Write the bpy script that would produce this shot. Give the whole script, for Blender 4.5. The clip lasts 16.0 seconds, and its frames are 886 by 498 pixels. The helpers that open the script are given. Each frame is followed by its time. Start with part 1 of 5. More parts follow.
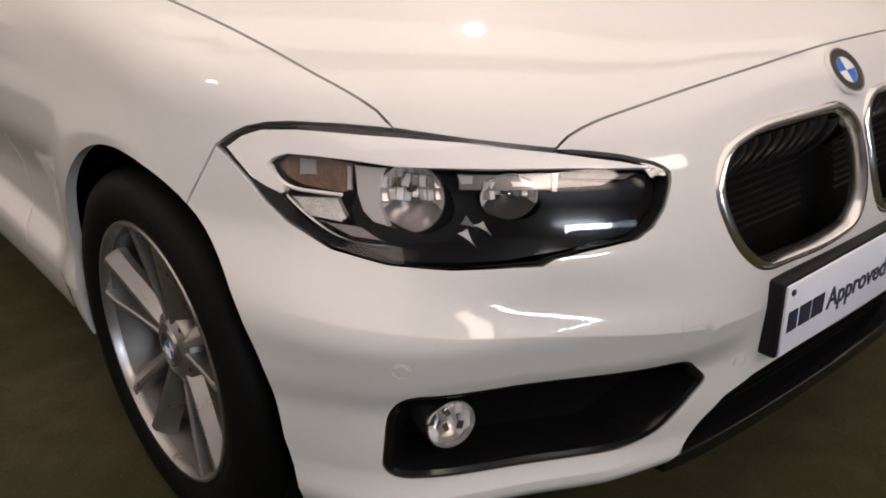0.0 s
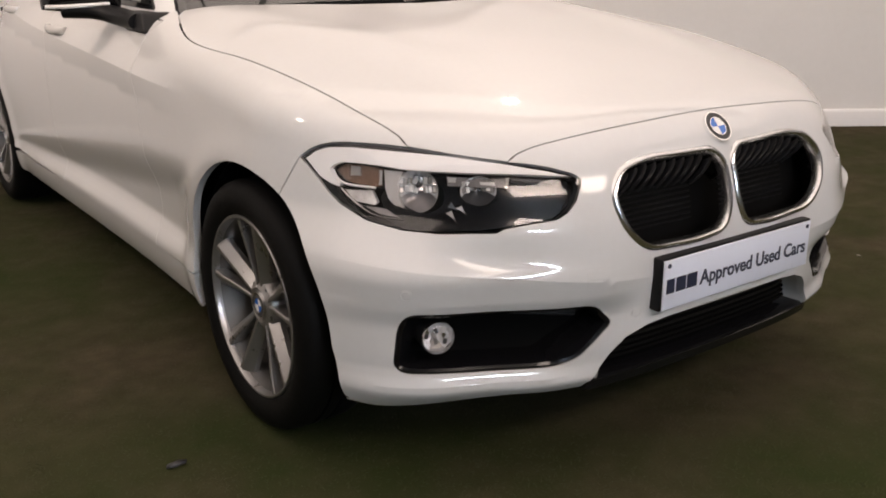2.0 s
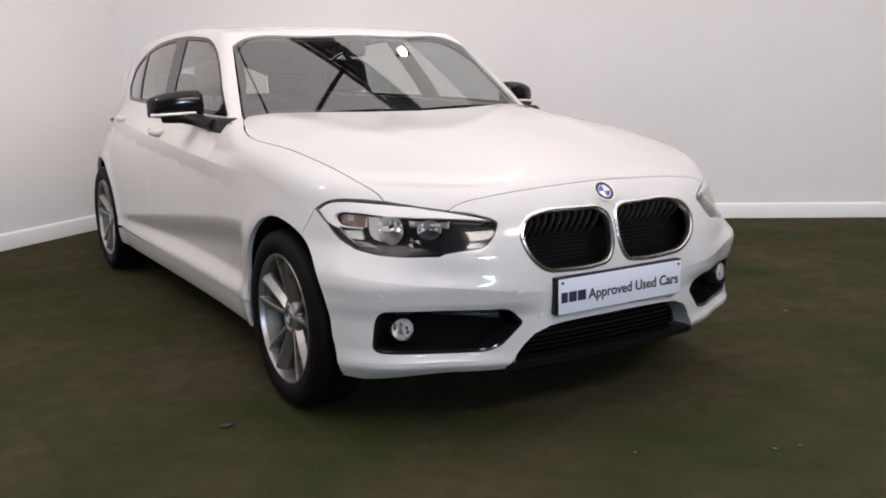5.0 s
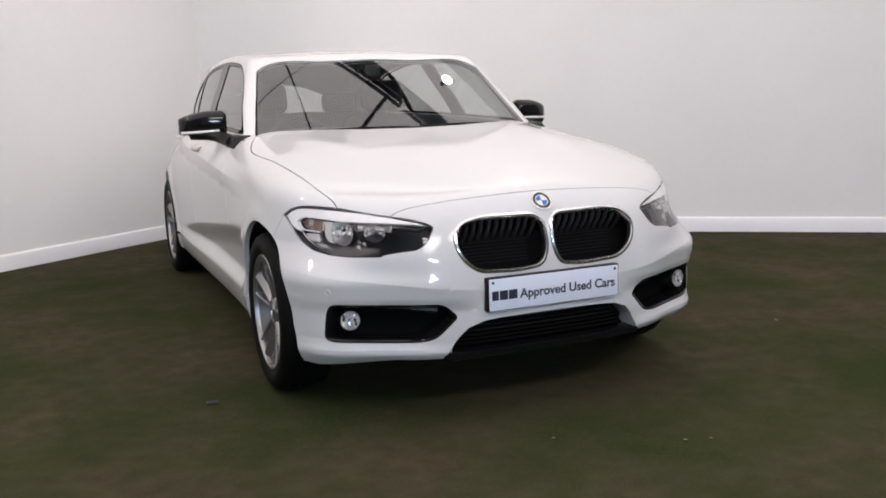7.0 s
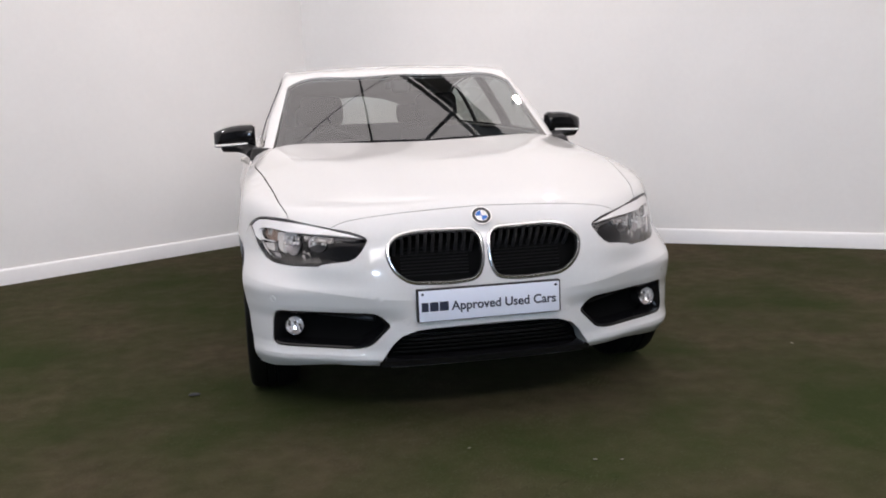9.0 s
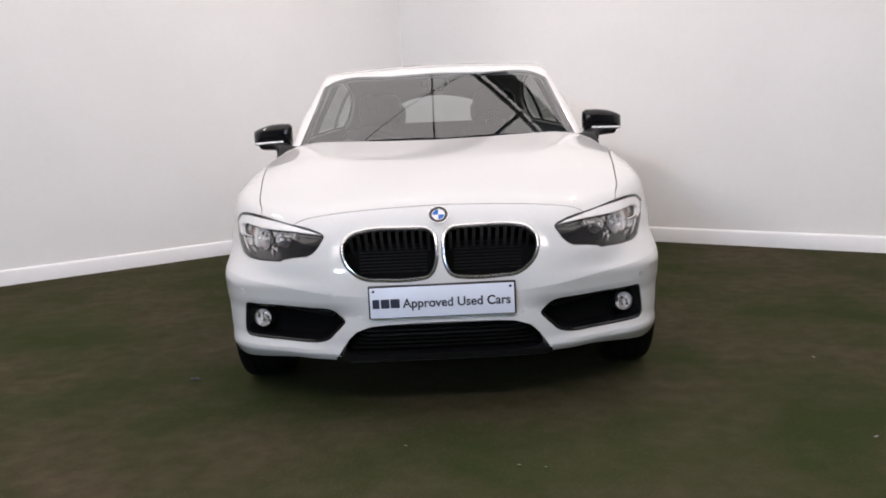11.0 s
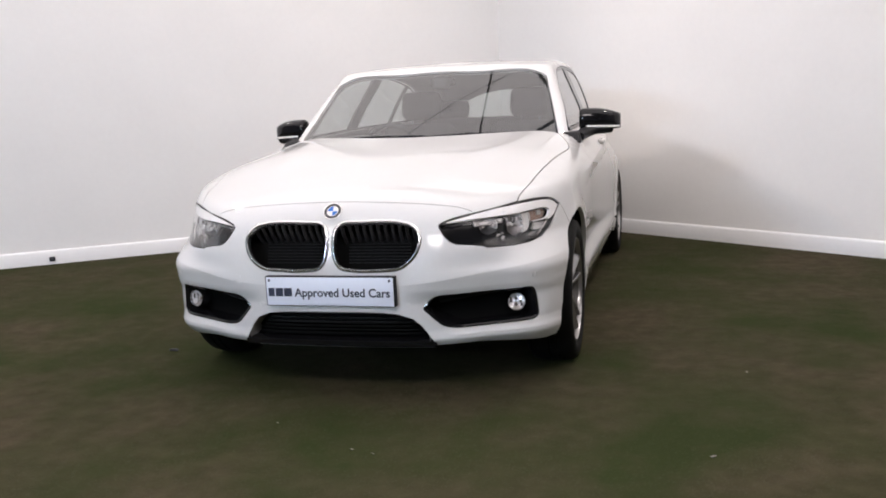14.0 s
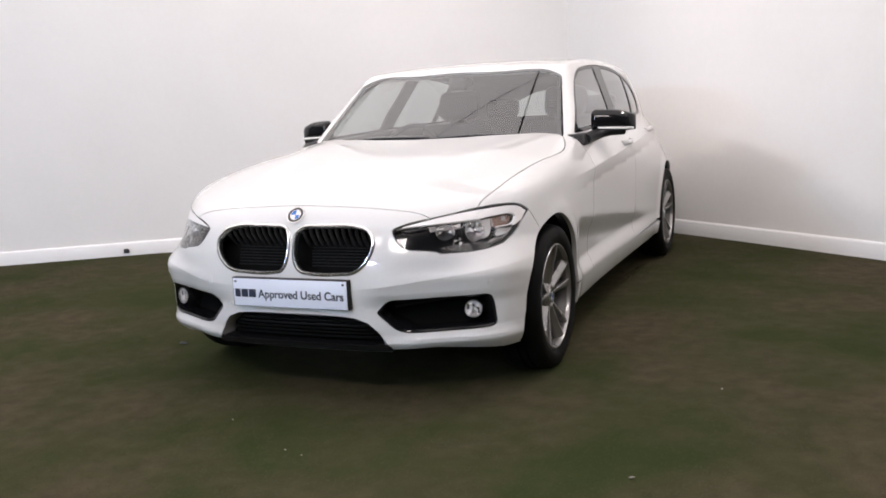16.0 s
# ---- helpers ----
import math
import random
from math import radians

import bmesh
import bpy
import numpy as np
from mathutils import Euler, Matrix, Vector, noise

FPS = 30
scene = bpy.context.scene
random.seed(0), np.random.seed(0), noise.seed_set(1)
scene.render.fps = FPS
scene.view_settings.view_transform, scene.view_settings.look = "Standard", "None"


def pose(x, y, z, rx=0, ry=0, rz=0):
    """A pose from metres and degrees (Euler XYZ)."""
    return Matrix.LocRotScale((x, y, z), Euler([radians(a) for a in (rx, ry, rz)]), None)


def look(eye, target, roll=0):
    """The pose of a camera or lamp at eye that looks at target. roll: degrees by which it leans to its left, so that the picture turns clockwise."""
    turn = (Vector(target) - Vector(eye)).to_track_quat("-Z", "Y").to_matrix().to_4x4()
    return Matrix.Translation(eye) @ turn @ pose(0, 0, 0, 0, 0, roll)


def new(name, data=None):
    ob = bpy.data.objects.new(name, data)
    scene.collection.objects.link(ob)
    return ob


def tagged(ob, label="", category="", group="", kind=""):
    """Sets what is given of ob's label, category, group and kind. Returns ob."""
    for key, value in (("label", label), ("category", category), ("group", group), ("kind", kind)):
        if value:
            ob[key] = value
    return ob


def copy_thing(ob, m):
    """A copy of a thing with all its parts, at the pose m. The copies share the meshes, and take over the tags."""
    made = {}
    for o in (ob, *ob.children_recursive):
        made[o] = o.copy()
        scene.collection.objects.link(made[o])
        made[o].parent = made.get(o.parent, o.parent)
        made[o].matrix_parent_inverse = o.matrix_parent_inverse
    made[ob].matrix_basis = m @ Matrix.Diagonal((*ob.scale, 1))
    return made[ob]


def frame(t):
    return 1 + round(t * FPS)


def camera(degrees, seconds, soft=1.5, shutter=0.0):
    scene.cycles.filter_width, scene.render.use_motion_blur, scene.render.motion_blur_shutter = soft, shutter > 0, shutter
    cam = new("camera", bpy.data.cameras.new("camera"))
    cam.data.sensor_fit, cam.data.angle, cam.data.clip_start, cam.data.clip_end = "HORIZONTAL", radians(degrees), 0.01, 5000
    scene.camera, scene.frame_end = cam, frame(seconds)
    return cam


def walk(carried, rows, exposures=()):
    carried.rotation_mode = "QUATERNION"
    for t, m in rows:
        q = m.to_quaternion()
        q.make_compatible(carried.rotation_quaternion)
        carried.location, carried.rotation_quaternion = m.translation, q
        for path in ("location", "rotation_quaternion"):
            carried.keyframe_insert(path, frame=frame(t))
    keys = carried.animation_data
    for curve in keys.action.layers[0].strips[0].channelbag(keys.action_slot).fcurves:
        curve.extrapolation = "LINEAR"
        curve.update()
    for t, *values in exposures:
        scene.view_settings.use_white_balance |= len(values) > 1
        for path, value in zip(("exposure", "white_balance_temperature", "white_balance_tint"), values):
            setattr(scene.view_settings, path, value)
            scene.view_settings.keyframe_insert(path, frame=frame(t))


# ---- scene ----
cam = camera(51.6, 16.0, 1.8)
# seconds, eye, yaw (to the left of +y), pitch, roll
ROWS = [
    (0.0, -1.348, -0.582, 1.082, -39.85, -23.93, -1.20),
    (0.5, -1.445, -0.735, 1.106, -38.78, -22.30, -0.53),
    (1.0, -1.527, -0.883, 1.123, -38.38, -21.04, -0.36),
    (1.5, -1.606, -1.066, 1.113, -36.82, -19.01, -0.52),
    (2.0, -1.700, -1.224, 1.130, -35.75, -17.85, -0.44),
    (2.5, -1.805, -1.380, 1.123, -35.20, -16.10, -0.45),
    (3.0, -1.919, -1.555, 1.145, -34.74, -14.91, -0.51),
    (3.5, -1.988, -1.689, 1.148, -34.47, -14.07, -0.79),
    (6.0, -1.964, -2.525, 1.149, -27.54, -9.76, -1.69),
    (6.5, -1.792, -2.675, 1.152, -25.37, -9.82, -2.16),
    (7.0, -1.604, -2.768, 1.157, -23.18, -9.89, -1.72),
    (7.5, -1.394, -2.843, 1.168, -20.44, -10.37, -2.01),
    (8.0, -1.183, -3.022, 1.183, -17.14, -9.91, -2.69),
    (8.5, -0.994, -3.103, 1.165, -14.01, -9.36, -2.50),
    (9.0, -0.777, -3.148, 1.179, -11.06, -9.27, -2.24),
    (11.5, 0.252, -3.293, 1.151, 2.70, -9.04, -2.88),
    (12.0, 0.481, -3.342, 1.168, 4.92, -9.40, -2.96),
    (12.5, 0.671, -3.281, 1.156, 7.53, -9.30, -3.02),
    (13.0, 0.871, -3.283, 1.165, 9.54, -9.24, -2.83),
    (13.5, 1.127, -3.283, 1.176, 12.44, -9.10, -2.40),
    (14.0, 1.305, -3.253, 1.165, 14.63, -9.23, -2.57),
    (14.5, 1.467, -3.163, 1.174, 17.63, -9.65, -2.47),
    (15.0, 1.625, -3.100, 1.179, 18.85, -9.48, -2.73),
    (15.5, 1.825, -3.053, 1.173, 21.33, -9.14, -2.78),
    (16.0, 1.970, -3.016, 1.180, 23.45, -9.27, -2.93),
]


def aim(x, y, z, yaw, pitch, roll):
    a, b = radians(yaw), radians(pitch)
    way = Vector((-math.sin(a) * math.cos(b), math.cos(a) * math.cos(b), math.sin(b)))
    return look((x, y, z), Vector((x, y, z)) + way, roll)


# seconds, stops, kelvin, tint: the picture starts warm and dim and settles
EXPOSURES = [(0.0, -0.26, 7650, 22), (3.5, -0.12, 7250, 21), (6.0, -0.06, 6500, 18), (9.0, 0.0, 6500, 18), (12.5, 0.06, 6500, 18), (16.0, 0.22, 6500, 18)]
walk(cam, [(t, aim(*row)) for t, *row in ROWS], EXPOSURES)

# ---- world and lamps ----
world = bpy.data.worlds.new("hall_world")
scene.world = world
world.use_nodes = True
world.node_tree.nodes["Background"].inputs[0].default_value = (0.9, 0.95, 1.0, 1)
world.node_tree.nodes["Background"].inputs[1].default_value = 0.03
LAMP_POWER = 1.0


# ---- materials ----
def material(name, color, rough=0.5, metal=0.0, coat=0.0, grain=0.0, scale=40.0, bump=0.0, spread=0.0, ior=1.5, spec=0.5):
    """A surface with fine grain and broader stains in its colour, and a fine relief."""
    m = bpy.data.materials.new(name)
    m.use_nodes = True
    nt = m.node_tree
    b = nt.nodes["Principled BSDF"]
    b.inputs["Base Color"].default_value = (*color, 1)
    b.inputs["Roughness"].default_value = rough
    b.inputs["Metallic"].default_value = metal
    b.inputs["Coat Weight"].default_value = coat
    b.inputs["Coat Roughness"].default_value = 0.03
    b.inputs["IOR"].default_value = ior
    b.inputs["Specular IOR Level"].default_value = spec
    if grain or bump or spread:
        co = nt.nodes.new("ShaderNodeTexCoord")
        fine = nt.nodes.new("ShaderNodeTexNoise")
        fine.inputs["Scale"].default_value, fine.inputs["Detail"].default_value = scale, 4
        broad = nt.nodes.new("ShaderNodeTexNoise")
        broad.inputs["Scale"].default_value, broad.inputs["Detail"].default_value = scale / 14, 3
        for n in (fine, broad):
            nt.links.new(co.outputs["Object"], n.inputs["Vector"])
        add = nt.nodes.new("ShaderNodeMath")
        add.operation = "MULTIPLY_ADD"
        nt.links.new(fine.outputs["Fac"], add.inputs[0])
        add.inputs[1].default_value = 0.6
        nt.links.new(broad.outputs["Fac"], add.inputs[2])
        if grain:
            mixer = nt.nodes.new("ShaderNodeMapRange")
            mixer.inputs["From Min"].default_value, mixer.inputs["From Max"].default_value = 0.45, 1.15
            mixer.inputs["To Min"].default_value, mixer.inputs["To Max"].default_value = 1 - grain, 1 + grain
            nt.links.new(add.outputs[0], mixer.inputs["Value"])
            hue = nt.nodes.new("ShaderNodeHueSaturation")
            hue.inputs["Color"].default_value = (*color, 1)
            nt.links.new(mixer.outputs[0], hue.inputs["Value"])
            nt.links.new(hue.outputs[0], b.inputs["Base Color"])
        if spread:
            r = nt.nodes.new("ShaderNodeMapRange")
            r.inputs["From Min"].default_value, r.inputs["From Max"].default_value = 0.45, 1.15
            r.inputs["To Min"].default_value, r.inputs["To Max"].default_value = max(rough - spread, 0.02), rough + spread
            nt.links.new(add.outputs[0], r.inputs["Value"])
            nt.links.new(r.outputs[0], b.inputs["Roughness"])
        if bump:
            bu = nt.nodes.new("ShaderNodeBump")
            bu.inputs["Strength"].default_value, bu.inputs["Distance"].default_value = bump, 0.004
            nt.links.new(add.outputs[0], bu.inputs["Height"])
            nt.links.new(bu.outputs[0], b.inputs["Normal"])
    return m


def glass_material(name, tint, base=0.08, rough=0.0, gloss=1.0):
    """A thin clear pane: tinted, with gloss that grows towards a glancing view."""
    m = bpy.data.materials.new(name)
    m.use_nodes = True
    nt = m.node_tree
    nt.nodes.remove(nt.nodes["Principled BSDF"])
    out = nt.nodes["Material Output"]
    clear = nt.nodes.new("ShaderNodeBsdfTransparent")
    clear.inputs[0].default_value = (*tint, 1)
    shine = nt.nodes.new("ShaderNodeBsdfGlossy")
    shine.inputs["Roughness"].default_value = rough
    shine.inputs["Color"].default_value = (gloss, gloss, gloss, 1)
    face = nt.nodes.new("ShaderNodeLayerWeight")
    face.inputs[0].default_value = 0.5
    rise = nt.nodes.new("ShaderNodeMath")
    rise.operation = "POWER"
    rise.inputs[1].default_value = 4.0
    nt.links.new(face.outputs["Facing"], rise.inputs[0])
    fres = nt.nodes.new("ShaderNodeMath")
    fres.operation = "MULTIPLY_ADD"
    fres.inputs[1].default_value, fres.inputs[2].default_value = 1 - base, base
    nt.links.new(rise.outputs[0], fres.inputs[0])
    mix = nt.nodes.new("ShaderNodeMixShader")
    nt.links.new(fres.outputs[0], mix.inputs[0])
    nt.links.new(clear.outputs[0], mix.inputs[1])
    nt.links.new(shine.outputs[0], mix.inputs[2])
    nt.links.new(mix.outputs[0], out.inputs[0])
    return m


def glow(name, color, power):
    m = bpy.data.materials.new(name)
    m.use_nodes = True
    b = m.node_tree.nodes["Principled BSDF"]
    b.inputs["Base Color"].default_value = (0, 0, 0, 1)
    b.inputs["Emission Color"].default_value = (*color, 1)
    b.inputs["Emission Strength"].default_value = power
    return m


PAINT = material("white_paint", (0.655, 0.65, 0.642), 0.45, 0, 1.0, 0.015, 900, 0.0, spec=0.15)
BLACK_GLOSS = material("black_gloss", (0.006, 0.006, 0.007), 0.12, 0, 0.0, ior=1.4)
BLACK_PLASTIC = material("black_plastic", (0.008, 0.008, 0.009), 0.45, 0, 0, 0.2, 300, 0.15, ior=1.4, spec=0.3)
# shade of hollows and gaps put into one near-black colour without sheen
DEEP_BLACK = material("deep_black", (0.004, 0.004, 0.004), 0.8, spec=0.06)
GRILLE_BLACK = material("grille_black", (0.007, 0.007, 0.0075), 0.4, 0, 0, 0.1, 300, 0.0, spec=0.22)
RUBBER = material("tyre_rubber", (0.0045, 0.0044, 0.0043), 0.6, 0, 0, 0.2, 120, 0.2, 0.1, ior=1.35, spec=0.18)
CHROME = material("chrome", (0.90, 0.90, 0.90), 0.14, 1.0)
SATIN = material("satin_chrome", (0.6, 0.6, 0.61), 0.25, 1.0)
SURROUND = material("surround_chrome", (0.74, 0.74, 0.75), 0.22, 1.0)
SLAT = material("grille_slat_black", (0.022, 0.021, 0.022), 0.28, 0, 0, 0.1, 300, 0.0, spec=0.5)
ALLOY = material("alloy", (0.33, 0.32, 0.315), 0.30, 0.8, 0.4, 0.05, 400, 0.0, 0.05)
ALLOY_SHADED = material("shaded_alloy", (0.12, 0.115, 0.11), 0.45, 0.5, 0, 0.1, 300)
STEEL = material("brake_steel", (0.10, 0.10, 0.10), 0.4, 0.9, 0, 0.2, 60)
BOWL = material("lamp_bowl", (0.92, 0.91, 0.91), 0.18, 0.35, 0, 0.06, 60, 0.0, 0.06)
PRISM = material("prism_reflector", (0.82, 0.81, 0.80), 0.2, 0.6, 0, 0.5, 420, 1.0)
FOG_BOWL = material("fog_bowl", (0.94, 0.94, 0.96), 0.16, 0.4, 0, 0.1, 90, 0.3)
LAMP_DARK = material("lamp_housing", (0.05, 0.05, 0.052), 0.35, 0.2, 0, 0.1, 90)
LAMP_GREY = material("lamp_bezel", (0.46, 0.44, 0.425), 0.22, 0.4)
LAMP_PALE = material("pale_bezel", (0.74, 0.72, 0.70), 0.22, 0.4)
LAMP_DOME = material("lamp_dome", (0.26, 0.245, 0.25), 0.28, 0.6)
LAMP_BAND = material("lamp_band", (0.36, 0.34, 0.335), 0.25, 0.5, 0, 0.4, 60)
STRIP = material("light_strip", (0.88, 0.87, 0.86), 0.4, 0.0, 0.3)
AMBER = material("amber_plastic", (0.30, 0.185, 0.135), 0.25, 0.5, 0.6, 0.6, 160, 0.8)
PANE = glass_material("window_glass", (0.66, 0.70, 0.69), 0.12)
LENS = glass_material("lamp_lens", (0.96, 0.95, 0.95), 0.05)
SEAT = material("seat_cloth", (0.022, 0.022, 0.024), 0.85, 0, 0, 0.3, 260, 0.3)
DASH = material("dash_plastic", (0.02, 0.02, 0.021), 0.6, 0, 0, 0.15, 400, 0.2)
LINER = material("roof_lining", (0.42, 0.41, 0.39), 0.9, 0, 0, 0.1, 300, 0.1)
PLATE_WHITE = material("plate_white", (0.74, 0.78, 0.88), 0.35, 0, 0.2, 0.03, 60)
INK = material("ink_navy", (0.022, 0.028, 0.055), 0.45)
BLUE = material("badge_blue", (0.03, 0.16, 0.55), 0.25, 0, 0.6)
WHITE = material("badge_white", (0.8, 0.8, 0.8), 0.25, 0, 0.6)
WALL = material("wall_paint", (0.82, 0.80, 0.775), 0.75, 0, 0, 0.025, 26, 0.06)
SKIRT = material("skirting_paint", (0.85, 0.84, 0.83), 0.45, 0, 0, 0.03, 30, 0.05)
CEILING = glow("ceiling_glow", (1.0, 0.97, 0.93), 1.44)
BEAM = material("beam_paint", (0.02, 0.02, 0.022), 0.5, 0, 0, 0.2, 30)
TURF = material("turf_mat", (0.066, 0.054, 0.034), 0.95, 0, 0, 0.35, 160, 0.8, ior=1.1)
DAYLIGHT = glow("daylight", (0.50, 0.72, 1.0), 4.0)
LAMP_GLOW = glow("lamp_glow", (1.0, 0.95, 0.88), 40.0)
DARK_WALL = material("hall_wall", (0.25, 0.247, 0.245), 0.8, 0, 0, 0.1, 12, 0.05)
BLADE = material("turf_blade", (0.071, 0.058, 0.037), 0.9, 0, 0, 0.35, 14, 0.0, 0, 1.2)
FLECK = material("pale_fleck", (0.22, 0.20, 0.17), 0.9)


def mottle(m, other, scale):
    """Lets a second colour come through in broad uneven patches."""
    nt = m.node_tree
    b = nt.nodes["Principled BSDF"]
    src = b.inputs["Base Color"].links[0].from_socket
    co = nt.nodes.new("ShaderNodeTexCoord")
    n = nt.nodes.new("ShaderNodeTexNoise")
    n.inputs["Scale"].default_value, n.inputs["Detail"].default_value, n.inputs["Roughness"].default_value = scale, 5, 0.65
    nt.links.new(co.outputs["Object"], n.inputs["Vector"])
    r = nt.nodes.new("ShaderNodeMapRange")
    r.inputs["From Min"].default_value, r.inputs["From Max"].default_value = 0.36, 0.64
    nt.links.new(n.outputs["Fac"], r.inputs["Value"])
    mix = nt.nodes.new("ShaderNodeMix")
    mix.data_type = "RGBA"
    nt.links.new(r.outputs[0], mix.inputs[0])
    nt.links.new(src, mix.inputs[6])
    mix.inputs[7].default_value = (*other, 1)
    nt.links.new(mix.outputs[2], b.inputs["Base Color"])


mottle(TURF, (0.032, 0.041, 0.015), 1.1)
mottle(BLADE, (0.038, 0.048, 0.018), 1.1)


from mathutils.geometry import delaunay_2d_cdt

# ---- body shape: the car stands on z = 0, faces -y, x = 0 is its middle ----
AXLE_F, AXLE_R, WHEEL_R = 0.742, 3.550, 0.314
SPINE, CABIN_Z = 1.10, 0.70


def spline(xs, ys):
    """A smooth curve through a few knots, level in its bend from knot to knot."""
    xs, ys = np.array(xs, float), np.array(ys, float)
    n, h = len(xs), np.diff(xs)
    a, r = np.eye(n), np.zeros(n)
    for i in range(1, n - 1):
        a[i, i - 1 : i + 2] = h[i - 1], 2 * (h[i - 1] + h[i]), h[i]
        r[i] = 6 * ((ys[i + 1] - ys[i]) / h[i] - (ys[i] - ys[i - 1]) / h[i - 1])
    bend = np.linalg.solve(a, r)

    def curve(x):
        x = np.clip(np.asarray(x, float), xs[0], xs[-1])
        i = np.clip(np.searchsorted(xs, x) - 1, 0, n - 2)
        u, v = (xs[i + 1] - x) / h[i], (x - xs[i]) / h[i]
        return u * ys[i] + v * ys[i + 1] + ((u**3 - u) * bend[i] + (v**3 - v) * bend[i + 1]) * h[i] ** 2 / 6

    return curve


def smax(a, b, k):
    h = np.clip(0.5 + 0.5 * (a - b) / k, 0, 1)
    return b + (a - b) * h + k * h * (1 - h)


def step(a, b, x):
    u = np.clip((x - a) / (b - a), 0, 1)
    return u * u * (3 - 2 * u)


side_z = spline([0.12, 0.20, 0.27, 0.32, 0.42, 0.55, 0.70, 0.80, 0.88, 0.95, 1.05], [0.79, 0.835, 0.856, 0.860, 0.860, 0.864, 0.866, 0.860, 0.836, 0.798, 0.74])
nose_z = spline([0.12, 0.20, 0.30, 0.40, 0.50, 0.60, 0.72, 0.90], [0.80, 0.838, 0.856, 0.862, 0.866, 0.864, 0.858, 0.84])
side_y = spline([0.0, 0.4, 0.8, 1.5, 2.4, 3.4, 3.7, 4.0, 4.2, 4.5], [-0.02, -0.005, 0.006, -0.004, 0.0, 0.004, -0.016, -0.075, -0.125, -0.21])
hood_y = spline([-0.3, 0.0, 0.1, 0.25, 0.5, 0.8, 1.1, 1.35, 2.0], [0.58, 0.717, 0.777, 0.830, 0.882, 0.925, 0.958, 0.985, 1.05])
shoulder_y = spline([1.5, 2.3, 2.8, 3.2, 3.7, 4.1, 4.5], [0.0, 0.0, 0.018, 0.046, 0.088, 0.130, 0.17])
hood_k = spline([-0.1, 0.16, 0.29, 0.45, 0.8, 1.25, 1.6], [0.36, 0.23, 0.178, 0.152, 0.132, 0.115, 0.108])


def front_y(x, z):
    """The nose: how far back its skin lies."""
    x, u = np.abs(x), z - 0.5
    y = 0.012 + 0.1 * x**2 + 0.657 * x**6 + 1.1 * np.maximum(u, 0) ** 2 + 2.0 * np.maximum(0.35 - z, 0) ** 2 + 0.6 * np.maximum(0.256 - z, 0)
    y = y + 0.36 * np.log1p(np.exp((x - 0.42) * 40)) / 40 * step(0.0, 0.14, u)
    v = z - 0.443 - 0.118 * x
    edge = np.where(v < 0, 1 + v / 0.08, 1 - v / 0.20)
    edge = np.clip(edge, 0, 1)
    w = z - 0.274
    ledge = np.clip(np.where(w > 0, 1 - w / 0.040, 1 + w / 0.07), 0, 1)
    y = y + 0.020 * step(0.25, 0.42, x) * step(0.46, 0.40, z) * step(0.24, 0.30, z) - 0.015 * ledge * step(0.42, 0.52, x)
    hollow = 0.05 * np.exp(-(((x - 0.62) / 0.15) ** 2)) * step(0.62, 0.53, z)
    return y + hollow - 0.022 * (0.85 * edge + 0.15 * edge**2) * step(0.2, 0.42, x)


def swage_z(y):
    """Height of the crease along the flank."""
    return 0.793 + 0.052 * (y - 1.0)


def half_w(y, z):
    t = step(0.9, 1.5, y)
    swage = z - swage_z(y)
    fold = np.clip(np.where(swage < 0, 1 + swage / 0.07, 1 - swage / 0.06), 0, 1)
    tuck = step(0, 0.13, 0.64 - 0.11 * (y - 1.0) - z) * step(0.315, 0.40, z)
    w = nose_z(z) * (1 - t) + (side_z(z) + 0.017 * fold) * t + side_y(y) - shoulder_y(y) * step(0.60, 0.96, z) - 0.032 * tuck * step(0.95, 1.25, y)
    for a in (AXLE_F, AXLE_R):
        r = np.hypot(y - a, z - WHEEL_R)
        w = w + 0.010 * np.exp(-(((r - 0.37) / 0.05) ** 2))
    return w


def hood_z(x, y):
    x = np.abs(x)
    flat = step(0.25, 0.95, y)
    ridge = 0.30 + 0.22 * np.clip(y, 0, 1.4)
    return 0.35 * step(1.5, 1.85, y) + hood_y(y) - hood_k(y) * (1 - flat) * x**2.2 - 0.142 * flat * x**4 + 0.005 * np.exp(-(((x - ridge) / 0.09) ** 2)) * step(0.25, 0.8, y)


def lower(p):
    x, y, z = np.abs(p[..., 0]), p[..., 1], p[..., 2]
    skin = smax(x - half_w(y, z), front_y(x, z) - y, 0.07)
    skin = smax(skin, z - hood_z(x, y), 0.06)
    return np.maximum(skin - 0.010, y - (4.40 - 0.16 * x**2 - 0.3 * np.maximum(z - 0.75, 0)))


def cabin(p):
    x, y, z = np.abs(p[..., 0]), p[..., 1], p[..., 2]
    wide = 0.772 - 0.36 * (z - 0.955) - 0.12 * np.maximum(z - 1.1, 0) - np.where(y > 2.3, 0.044, 0.022) * (y - 2.3) ** 2 - 0.10 * np.maximum(y - 3.7, 0) ** 2 + 0.02 * step(1.0, 1.25, z) * step(2.4, 3.2, y)
    screen = 1.395 + 1.312 * (z - 0.967) + 0.20 * x**2 + 0.2 * ((z - 1.15) ** 2 - 0.0335)
    dy = y - 2.5
    roof = 1.388 - np.where(dy < 0, 0.12, 0.045) * dy**2 - 0.065 * x**2
    skin = smax(x - wide, (screen - y) * 0.58, 0.04)
    skin = smax(skin, (z - roof), 0.02)
    return np.maximum(skin - 0.006, (y - (4.20 - 0.62 * (z - 0.95) - 0.2 * x**2)) * 0.8)


